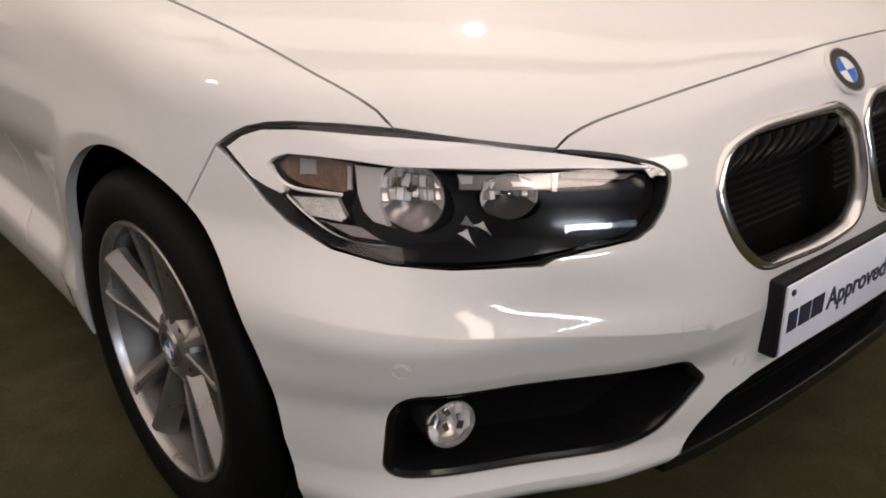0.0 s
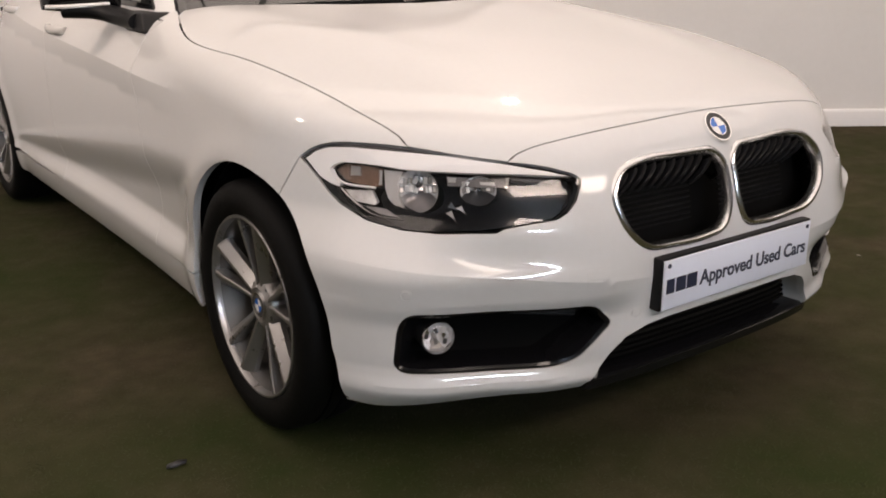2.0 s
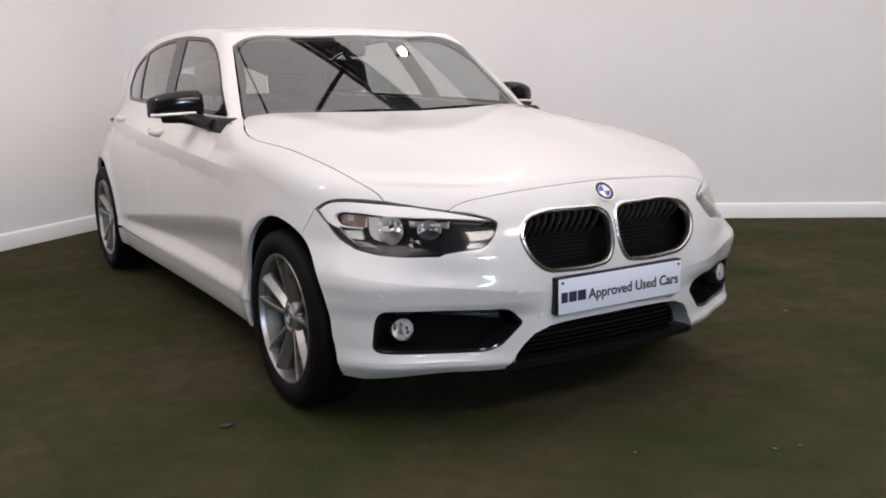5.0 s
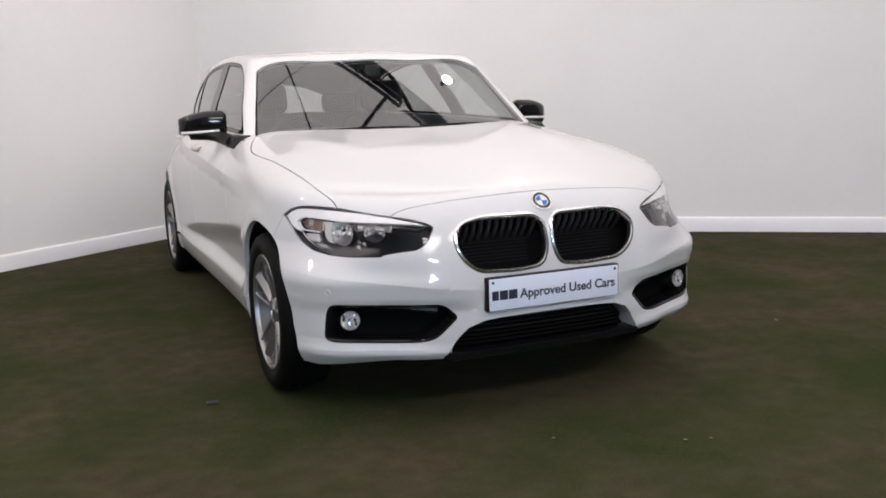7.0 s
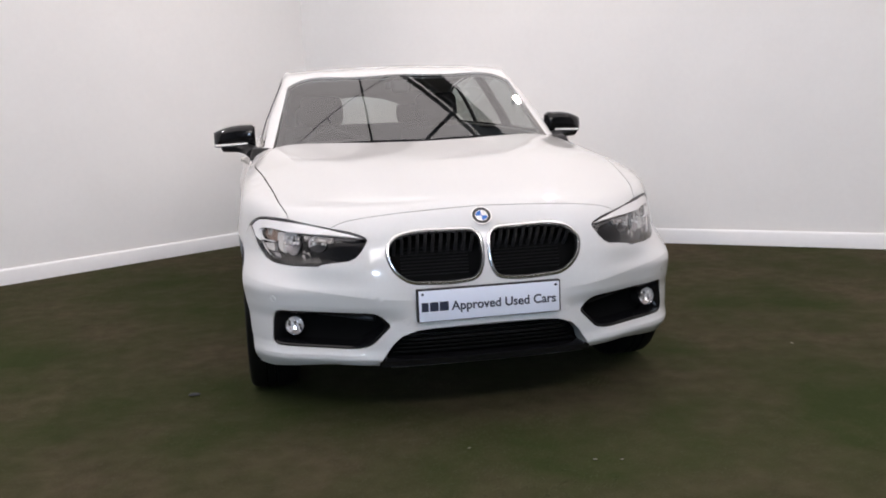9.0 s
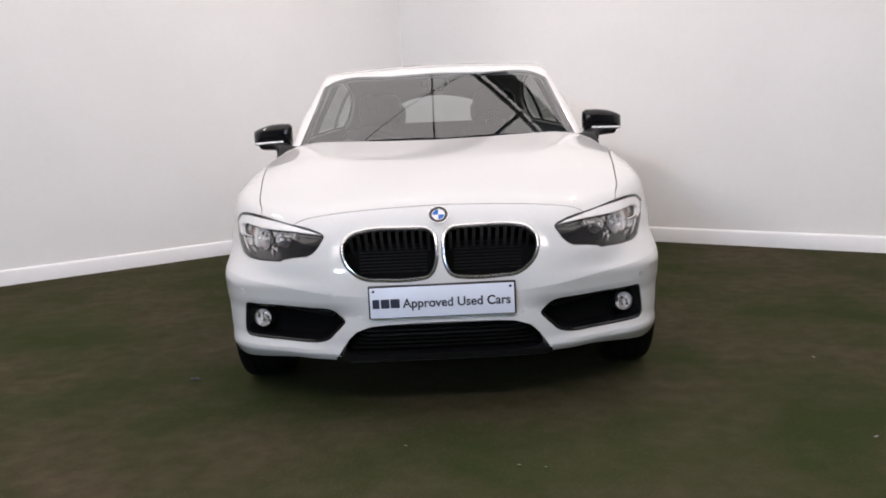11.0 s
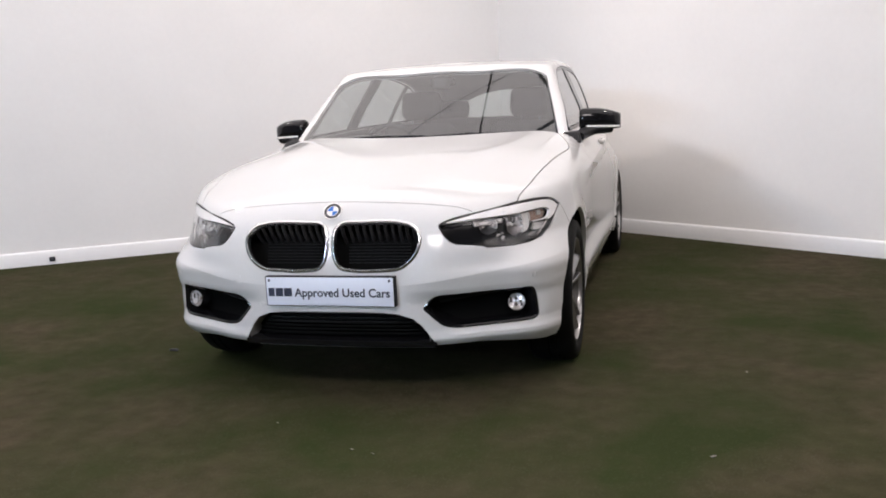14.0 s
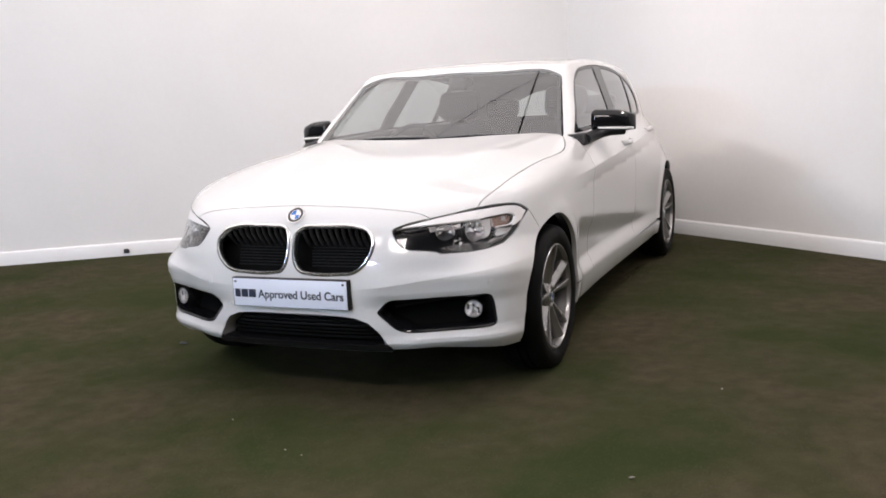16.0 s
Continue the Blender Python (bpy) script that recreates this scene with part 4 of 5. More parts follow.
def headlamp(side):
    """A headlamp under a clear lens: pale upper strip, two bowls in a glossy black panel, amber corner pocket."""
    h = new("headlight")
    h.parent = car
    flip = np.array([side, 1, 1])
    fl = side < 0

    def piece(name, points, mat, depth, thick=0.01, holes=(), label="", grid=0.012):
        return skin(name, densify(side_pts(points), 0.01, WIDE), on_side, lower, mat, h, label, holes, grid, WIDE, depth, thick, fl)

    line = densify(lamp_outline, 0.012, WIDE)
    skin("lens", line, on_side, lower, LENS, h, "clear headlamp lens", (), 0.02, WIDE, 0.002, 0.006, fl).visible_shadow = False
    small = inset(line * [WIDE, 1], 0.0042) / [WIDE, 1]
    skin("lens_seal", line, on_side, lower, BLACK_PLASTIC, h, "", [small], 0.015, WIDE, 0.004, 0.03, fl)
    skin("housing", line, on_side, lower, DEEP_BLACK, h, "", (), 0.02, WIDE, 0.078, 0, fl)
    bowls = []
    for x, z, rx, rz in BOWLS:
        a = np.linspace(0, 2 * math.pi, 30, endpoint=False)
        bowls.append(to_side(on_nose(np.stack([x + rx * 0.84 * np.cos(a), np.minimum(z + rz * 0.88 * np.sin(a), 0.709)], 1))))
    piece("light_strip", STRIP_LINE, STRIP, 0.005, 0.012, (), "white daytime light strip", 0.009)
    panel = [(0.742, 0.311, 0.716), (0.656, 0.224, 0.712), (0.548, 0.142, 0.711), (0.440, 0.080, 0.704), (0.428, 0.070, 0.690), (0.442, 0.060, 0.660), (0.468, 0.058, 0.640), (0.492, 0.064, 0.628), (0.546, 0.092, 0.622), (0.596, 0.119, 0.616), (0.632, 0.143, 0.608), (0.692, 0.190, 0.607), (0.742, 0.250, 0.609), (0.768, 0.300, 0.622), (0.765, 0.320, 0.660)]
    piece("dark_panel", panel, BLACK_GLOSS, 0.034, 0.004, bowls, "glossy black inner panel")
    piece("bezel_band", [(0.655, 0.222, 0.714), (0.552, 0.144, 0.711), (0.562, 0.136, 0.689), (0.610, 0.169, 0.689), (0.660, 0.213, 0.690)], LAMP_BAND, 0.026, 0.010, (), "grey bezel between the bowls")
    piece("bezel_tab", [(0.557, 0.146, 0.711), (0.546, 0.141, 0.711), (0.556, 0.134, 0.686), (0.566, 0.139, 0.687)], LAMP_GREY, 0.021, 0.010)
    # pale pieces added as painted glints on the band and the dark panel
    piece("band_glint", [(0.655, 0.222, 0.712), (0.636, 0.206, 0.711), (0.640, 0.203, 0.698), (0.655, 0.214, 0.697)], LAMP_PALE, 0.023, 0.004)
    piece("band_glint", [(0.602, 0.178, 0.704), (0.572, 0.156, 0.703), (0.575, 0.155, 0.693), (0.602, 0.174, 0.694)], LAMP_PALE, 0.023, 0.004)
    for sx, sy, sz, k in ((0.655, 0.196, 0.652, 1), (0.643, 0.184, 0.644, -1), (0.659, 0.198, 0.634, -1)):
        piece("panel_glint", [(sx - 0.010, sy - 0.008, sz - 0.010), (sx + 0.012, sy + 0.010, sz - 0.004 * k), (sx + 0.004 * k, sy + 0.003, sz + 0.011)], CHROME if k > 0 else LAMP_PALE, 0.026, 0.004, (), "small bright facet standing in for a glint")
    piece("bezel_tail", [(0.546, 0.142, 0.711), (0.450, 0.084, 0.703), (0.474, 0.092, 0.695), (0.548, 0.140, 0.703)], LAMP_DARK, 0.022, 0.010)
    piece("bezel_cheek", [(0.745, 0.323, 0.718), (0.716, 0.285, 0.717), (0.727, 0.285, 0.695), (0.734, 0.280, 0.668), (0.732, 0.265, 0.641), (0.746, 0.285, 0.645), (0.753, 0.300, 0.659), (0.753, 0.310, 0.679)], LAMP_PALE, 0.020, 0.018, (), "pale grey bezel")
    for (x, z, rx, rz), deep in zip(BOWLS, (0.030, 0.026)):
        p = on_nose(np.array([(x, z)]))[0]
        n = normals(lower, p[None])[0]
        way = Vector((0.8 * n[0] * side, n[1], 0.0)).normalized()
        at = Vector((p - n * 0.027) * flip)
        m = Matrix.Translation(at) @ Matrix.Rotation(math.atan2(way.x, -way.y), 4, "Z")
        # reflections put into colour: whitish upper half, darker lower half
        for name, a0, a1, mat, label, ribs in (("reflector_bowl", -22, 202, BOWL, "fluted reflector, its brightness put into the colour", 0.0016), ("lower_bowl", 202, 338, LAMP_DOME if rz > 0.04 else LAMP_DARK, "smooth lower reflector, its dimness put into the colour", 0.0)):
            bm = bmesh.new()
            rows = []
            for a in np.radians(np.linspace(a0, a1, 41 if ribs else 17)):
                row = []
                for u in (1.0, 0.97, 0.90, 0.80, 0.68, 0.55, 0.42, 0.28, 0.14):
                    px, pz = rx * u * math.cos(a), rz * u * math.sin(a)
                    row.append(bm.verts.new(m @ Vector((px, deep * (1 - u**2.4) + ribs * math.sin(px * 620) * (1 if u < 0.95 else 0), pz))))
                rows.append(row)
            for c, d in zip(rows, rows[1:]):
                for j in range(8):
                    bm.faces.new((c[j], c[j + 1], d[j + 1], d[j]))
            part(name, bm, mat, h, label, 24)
        if rz > 0.04:
            bm = bmesh.new()
            arc = [m @ Vector((rx * math.cos(a) * side * -1, -0.001, rz * math.sin(a))) for a in np.radians(np.linspace(-150, 60, 28))]
            sweep(bm, arc, oval(0.0022, 0.003, 6), [way] * 28, False)
            part("bowl_rim", bm, SATIN, h, "thin bright bowl rim", 60)
        part("bulb_shield", lathe_at(at + Vector((0, 0, rz * 0.20)) - way * 0.014, way, [(0.0, 0.006), (rz * 0.15, 0.0), (rz * 0.18, -0.02), (0.0, -0.022)], 16), LAMP_DARK, h, "small dark bulb shield", 40)
        # facets of mixed tones stand in for the reflector's sparkle
        rng = random.Random(11 if rz > 0.04 else 5)
        for row, drop in ((0, 0.34), (1, -0.02)):
            for j in range(8):
                u = (j - 3.5) * 0.225
                fin = bmesh.new()
                high = rng.uniform(0.13, 0.20)
                box(fin, (-0.098 * rx, -0.003, -high * rz), (0.098 * rx, 0.003, high * rz), m @ Matrix.Translation((u * rx, 0.014 + 0.007 * rng.random() - 0.014 * abs(u), (drop + 0.10 * rng.random()) * rz)) @ pose(0, 0, 0, rng.uniform(-45, 15), 0, rng.uniform(-30, 30)), 0.001)
                part("reflector_facet", fin, (STRIP, CHROME, LAMP_GREY, CHROME, BOWL)[rng.randrange(5)], h, "", 20)
    piece("turn_signal", [(0.806, 0.423, 0.708), (0.796, 0.402, 0.723), (0.772, 0.364, 0.724), (0.748, 0.322, 0.720), (0.756, 0.314, 0.683), (0.769, 0.327, 0.678), (0.795, 0.376, 0.682), (0.804, 0.401, 0.690)], AMBER, 0.030, 0.012, (), "amber-brown turn signal pocket")
    piece("signal_mirror", [(0.789, 0.390, 0.721), (0.775, 0.368, 0.720), (0.780, 0.360, 0.699), (0.796, 0.385, 0.696)], LAMP_GREY, 0.025, 0.004)
    piece("signal_post", [(0.755, 0.330, 0.716), (0.749, 0.322, 0.716), (0.755, 0.316, 0.684), (0.761, 0.325, 0.683)], LAMP_PALE, 0.025, 0.004)
    piece("corner_reflector", [(0.803, 0.393, 0.670), (0.769, 0.330, 0.675), (0.767, 0.313, 0.649), (0.775, 0.319, 0.641), (0.797, 0.363, 0.645)], PRISM, 0.022, 0.012, (), "textured bright corner reflector")
    piece("corner_floor", [(0.793, 0.360, 0.641), (0.775, 0.319, 0.641), (0.760, 0.298, 0.640), (0.738, 0.262, 0.626), (0.768, 0.310, 0.628)], LAMP_BAND, 0.028, 0.003)
    for lip, wide, mat in (([(0.806, 0.423, 0.707), (0.806, 0.414, 0.695), (0.801, 0.395, 0.683), (0.786, 0.366, 0.679), (0.762, 0.327, 0.678)], 0.005, STRIP), ([(0.803, 0.395, 0.671), (0.797, 0.371, 0.653), (0.788, 0.348, 0.639), (0.770, 0.310, 0.626), (0.736, 0.259, 0.623)], 0.0035, CHROME)):
        q = smooth_line(lip, 14)
        p = on_side(to_side(q))
        n = normals(lower, p)
        bm = bmesh.new()
        sweep(bm, [Vector((a - b * 0.017) * flip) for a, b in zip(p, n)], oval(wide, 0.008), [Vector(b * flip) for b in n], False)
        part("chrome_bar", bm, mat, h, "", 50)


for side in (1, -1):
    headlamp(side)


def side_intake(side):
    """The dark outer intake with its fog lamp."""
    t = new("side_intake")
    t.parent = car
    flip = np.array([side, 1, 1])
    fl = side < 0
    nr = normals(lower, int3)
    bm = bmesh.new()
    area = np.sum(int3[:, 0] * np.roll(int3[:, 2], -1) - np.roll(int3[:, 0], -1) * int3[:, 2])
    sgn = (1 if area > 0 else -1) * side
    sweep(bm, [Vector(p * flip) for p in int3], [(-0.004 * sgn, 0.0), (-0.010 * sgn, -0.003), (-0.024 * sgn, -0.040), (-0.028 * sgn, -0.11), (0.004 * sgn, -0.11), (0.004 * sgn, -0.004)], [Vector(n * flip) for n in nr])
    part("intake_wall", bm, BLACK_GLOSS, t, "glossy black intake frame", 25)
    skin("intake_back", inset(int_s * [WIDE, 1], 0.002) / [WIDE, 1], on_side, lower, DEEP_BLACK, t, "", (), 0.03, WIDE, 0.105, 0, fl)
    x = np.linspace(0.42, 0.74, 10)
    p = on_nose(np.stack([x, 0.400 + (x - 0.42) * 0.06], 1))
    n = normals(lower, p)
    bm = bmesh.new()
    sweep(bm, [Vector((a - b * 0.045) * flip) for a, b in zip(p, n)], [(-0.008, -0.05), (-0.008, 0.004), (-0.003, 0.010), (0.008, 0.006), (0.008, -0.05)], [Vector(b * flip) for b in n], False)
    part("intake_blade", bm, GRILLE_BLACK, t, "glossy black blade", 40)
    # fog lamp
    f = new("fog_lamp")
    f.parent = t
    at = Vector((0.691 * side, 0.199, 0.377))
    way = Vector((0.25 * side, -1, 0.05))
    r = 0.033
    part("fog_rim", lathe_at(at, way, [(r * 1.08, -0.06), (r * 1.10, 0.004), (r * 1.04, 0.007), (r * 0.98, 0.002), (r * 0.98, -0.03)], 32), SATIN, f, "bright fog lamp rim", 40)
    # whitish bowl, greyer foot, mixed facets: reflections put into the colour
    bowl = [(r * 0.98, -0.002), (r * 0.86, -0.010), (r * 0.66, -0.016), (r * 0.42, -0.021), (0, -0.024)]
    part("fog_bowl", half_bowl(at, way, bowl, -60, 240, 17, 0.0035), FOG_BOWL, f, "clear faceted reflector, its brightness put into the colour", 10)
    part("fog_lower_bowl", half_bowl(at, way, bowl, 240, 300, 4, 0.002), LAMP_GREY, f, "", 10)
    rng = random.Random(7)
    for i in range(9):
        u, w = (-0.6, 0.0, 0.6)[i % 3] + rng.uniform(-0.12, 0.12), (0.45, 0.05, -0.4)[i // 3] + rng.uniform(-0.1, 0.1)
        fin = bmesh.new()
        box(fin, (-0.13 * r, -0.001, -0.20 * r), (0.13 * r, 0.001, 0.20 * r), Matrix.Translation(at - way.normalized() * 0.008) @ Matrix.Rotation(math.atan2(way.x, -way.y), 4, "Z") @ pose(u * r, 0, w * r, rng.uniform(-40, 20), rng.uniform(-30, 30), rng.uniform(-35, 35)), 0.0005)
        part("fog_facet", fin, (CHROME, LAMP_DARK, BOWL)[(i + i // 3) % 3], f, "", 10)
    part("fog_bulb", lathe_at(at, way, [(0.007, -0.024), (0.007, -0.010), (0.0, -0.007)], 14), LAMP_GREY, f, "", 40)
    part("fog_lens", lathe_at(at, way, [(r * 0.98, 0.002), (r * 0.8, 0.008), (r * 0.4, 0.012), (0, 0.013)], 24), LENS, f, "", 60)


for side in (1, -1):
    side_intake(side)

# lower middle opening: dark mesh bars, black lip
low_line = [(-0.385, 0.215), (-0.374, 0.275), (-0.351, 0.312), (-0.318, 0.343), (-0.262, 0.363), (-0.2, 0.368), (0.2, 0.368), (0.262, 0.363), (0.318, 0.343), (0.351, 0.312), (0.374, 0.275), (0.385, 0.215)]
low3 = on_nose(rounded([(x, z, 0) for x, z in low_line], 0.03))
skin("lower_grille_back", to_side(low3), on_side, lower, DEEP_BLACK, car, "", (), 0.03, WIDE, 0.08, 0)
bm = bmesh.new()
rim_a = [bm.verts.new(p) for p in low3 + [0, 0.003, 0]]
rim_b = [bm.verts.new(p) for p in low3 * [0.985, 1, 1] + [0, 0.090, 0]]
for j in range(len(low3) - 1):
    bm.faces.new((rim_a[j], rim_a[j + 1], rim_b[j + 1], rim_b[j]))
part("grille_return", bm, PAINT, car, "white bumper edge turned into the lower opening", 40)
# all but two bars near black: the opening's shade put into their colour
for i, z in enumerate((0.352, 0.336, 0.320, 0.304, 0.288, 0.272)):
    reach = np.interp(z, [0.26, 0.312, 0.343, 0.363], [0.37, 0.34, 0.30, 0.23]) - 0.02
    x = np.linspace(-reach, reach, 21)
    p = on_nose(np.stack([x, 0 * x + z], 1)) + [0, 0.058, 0]
    bm = bmesh.new()
    sweep(bm, [Vector(a) for a in p], [(-0.0035, -0.01), (-0.0035, 0.008), (0.0035, 0.008), (0.0035, -0.01)], [(0, -1, 0)] * 21, False)
    part("lower_grille_bar", bm, GRILLE_BLACK if i in (1, 2) else DEEP_BLACK, car, "", 40)
x = np.linspace(-0.40, 0.40, 31)
p = on_nose(np.stack([x, 0 * x + 0.238], 1))
bm = bmesh.new()
sweep(bm, [Vector(a) for a in p], [(-0.016, -0.06), (-0.016, 0.0), (-0.010, 0.008), (0.012, 0.004), (0.016, -0.06)], [(0, -1, 0)] * 31, False)
part("bumper_lip", bm, BLACK_GLOSS, car, "glossy black lower lip", 40)
# parking sensors and the tow cover seam
for x, z in ((0.764, 0.483), (0.30, 0.398)):
    for side in (1, -1):
        p = on_nose(np.array([(x, z)]))[0]
        n = normals(lower, p[None])[0]
        part("parking_sensor", lathe_at(p * [side, 1, 1], n * [side, 1, 1], [(0.0125, -0.004), (0.0125, 0.0006), (0.011, 0.0012), (0.0105, -0.001), (0.0095, -0.001), (0.009, 0.001), (0, 0.0016)], 28), PAINT, car, "", 30)

# square cover of the towing eye, on one side alone
cover = to_side(on_nose(rounded([(0.376, 0.476, 0.012), (0.446, 0.476, 0.012), (0.450, 0.524, 0.014), (0.376, 0.514, 0.014)], 0.006)))
skin("towing_cover", cover, on_side, lower, PAINT, car, "", (), 0.012, WIDE, -0.0005, 0.004, True)

# round badge on the nose
p = on_nose(np.array([(0.0, 0.752)]))[0]
n = Vector(normals(lower, p[None])[0])
badge = new("round_badge")
badge.parent = car
badge_disc(badge, Matrix.Translation(Vector(p) + n * 0.004) @ n.to_track_quat("Z", "Y").to_matrix().to_4x4(), 0.0375, "badge")

# show plate
plate = new("show_plate")
plate.parent = car
bm = bmesh.new()
box(bm, (-0.266, -0.016, 0.398), (0.266, 0.020, 0.516), None, 0.003)
part("plate_holder", bm, BLACK_PLASTIC, plate, "black plate holder", 40)
bm = bmesh.new()
box(bm, (-0.260, -0.021, 0.401), (0.260, -0.0165, 0.512), None, 0.0015)
part("plate_face", bm, PLATE_WHITE, plate, "white show plate", 40)
for x in (-0.246, 0.246):
    part("plate_screw", lathe_at((x, -0.021, 0.500), (0, -1, 0), [(0.005, 0), (0.005, 0.002), (0.0, 0.003)], 12), INK, plate)
txt = bpy.data.curves.new("plate_lettering", "FONT")
txt.body, txt.size, txt.extrude, txt.offset = "Approved Used Cars", 0.0575, 0.0006, 0.0012
words = new("plate_lettering", txt)
deps = bpy.context.evaluated_depsgraph_get()
me = bpy.data.meshes.new_from_object(words.evaluated_get(deps))
bpy.data.objects.remove(words)
me.name = "plate_lettering"
co = np.array([v.co[:] for v in me.vertices])
lo, hi = co.min(0), co.max(0)
fit_x = (0.246 + 0.143) / (hi[0] - lo[0])
for v in me.vertices:
    v.co = Vector((-0.143 + (v.co.x - lo[0]) * fit_x, -0.0213 - v.co.z * 1.0, 0.437 + 0.80 * v.co.y))
me.materials.clear()
me.materials.append(INK)
ob = new("plate_lettering", me)
ob.parent = plate
bm = bmesh.new()
for x0, x1 in ((-0.251, -0.226), (-0.221, -0.190), (-0.186, -0.153)):
    box(bm, (x0, -0.0222, 0.437), (x1, -0.0212, 0.470), None, 0.0004)
part("plate_mark", bm, INK, plate, "", 0)


# ---- cabin: windscreen, windows, roof, pillars ----
def cabin_pts(points):
    """(y, z) on the cabin's side to its own coordinates."""
    q = np.array(points, float)
    eye = np.stack([0 * q[:, 0], q[:, 0], q[:, 1]], 1)
    return to_cabin(meet(cabin, eye, np.tile([1.0, 0, 0], (len(q), 1)), 1.5))


def screen_pts(points):
    """(x, z) on the windscreen to the cabin's coordinates."""
    q = np.array(points, float)
    eye = np.stack([q[:, 0], 0 * q[:, 0] + 2.6, q[:, 1]], 1)
    return to_cabin(meet(cabin, eye, np.tile([0, -1.0, 0], (len(q), 1)), 2.0))


CW = 0.62
base = smooth_line([(-0.705, 0.965), (-0.5, 0.974), (0, 0.980), (0.5, 0.974), (0.705, 0.965)], 31)
top = smooth_line([(0.603, 1.272), (0.565, 1.293), (0.3, 1.315), (0, 1.321), (-0.3, 1.315), (-0.565, 1.293), (-0.603, 1.272)], 31)
screen_line = screen_pts(np.concatenate([base, top]))
WINDOW = [(1.540, 0.979, 0.012), (1.80, 1.178, 0.1), (1.95, 1.262, 0.08), (2.12, 1.315, 0.12), (2.55, 1.343, 0.2), (3.0, 1.322, 0.2), (3.35, 1.272, 0.15), (3.57, 1.19, 0.08), (3.60, 1.075, 0.05), (3.49, 1.018, 0.03), (3.2, 1.012, 0.1), (2.4, 1.0, 0.1)]
window_yz = rounded(WINDOW, 0.02)
window_line = cabin_pts(window_yz)
rear = np.array([(-0.70, 4.05), (-0.4, 4.03), (0, 4.02), (0.4, 4.03), (0.70, 4.05), (0.92, 4.13), (0.6, 4.165), (0, 4.175), (-0.6, 4.165), (-0.92, 4.13)])
frame_half = [(0, 1.262), (0.5, 1.30), (0.9, 1.38)] + [tuple(q) for q in screen_pts([(0.745, 0.935)])] + [(1.31, 1.58), (1.31, 2.2), (1.31, 3.0), (1.29, 3.9), (1.22, 4.2), (0.6, 4.24), (0, 4.245)]
frame_line = np.array(frame_half + [(-a, y) for a, y in frame_half[::-1] if a > 1e-6])
frame_line = densify(frame_line, 0.03, CW)
skin("cabin_frame", frame_line, on_cabin, cabin, PAINT, car, "white painted roof and pillars", [screen_line, window_line, window_line * [-1, 1], densify(rear, 0.04, CW)], 0.022, CW, 0, 0.03)
skin("roof_lining", frame_line, on_cabin, cabin, LINER, car, "pale cloth roof lining", [inset(screen_line * [CW, 1], -0.01) / [CW, 1], inset(window_line * [CW, 1], -0.01) / [CW, 1], inset(window_line * [CW, 1], -0.01) / [CW, 1] * [-1, 1], densify(rear, 0.04, CW)], 0.05, CW, 0.035, 0)
screen = skin("windscreen", screen_line, on_cabin, cabin, PANE, car, "tinted windscreen glass", (), 0.04, CW, 0.004, 0)
screen.visible_shadow = False
inner_screen = inset(screen_line * [CW, 1], 0.014) / [CW, 1]
skin("screen_border", screen_line, on_cabin, cabin, BLACK_PLASTIC, car, "black windscreen border", [inner_screen], 0.03, CW, 0.009, 0)
back = skin("rear_window", densify(rear, 0.04, CW), on_cabin, cabin, PANE, car, "", (), 0.05, CW, 0.003, 0)
back.visible_shadow = False


LEAN = 0.55


def clip_poly(lo, hi):
    """The window outline between two leaning posts, drawn in for the trim."""
    p = inset(window_yz, 0.014)
    p[:, 0] -= LEAN * (p[:, 1] - 1.09)
    z_top, z_low = [], []
    ys = np.linspace(max(lo, p[:, 0].min() + 0.003), min(hi, p[:, 0].max() - 0.003), 26)
    for y in ys:
        zs = []
        for a, b in zip(p, np.roll(p, -1, 0)):
            if (a[0] - y) * (b[0] - y) <= 0 and a[0] != b[0]:
                zs.append(a[1] + (b[1] - a[1]) * (y - a[0]) / (b[0] - a[0]))
        z_top.append(max(zs)), z_low.append(min(zs))
    out = np.concatenate([np.stack([ys, z_low], 1), np.stack([ys, z_top], 1)[::-1]])
    out[:, 0] += LEAN * (out[:, 1] - 1.09)
    return out


GLASS = [clip_poly(1.50, 2.38), clip_poly(2.55, 3.14), clip_poly(3.19, 3.66)]
glass_lines = [cabin_pts(rounded([(y, z, 0) for y, z in g], 0.03)) for g in GLASS]
for side in (False, True):
    skin("window_trim", window_line, on_cabin, cabin, BLACK_GLOSS, car, "glossy black window surround", glass_lines, 0.02, CW, 0.002, 0.012, side, 0.0005)
    for g in glass_lines:
        w = skin("side_window", g, on_cabin, cabin, PANE, car, "tinted side window", (), 0.04, CW, 0.006, 0, side)
        w.visible_shadow = False


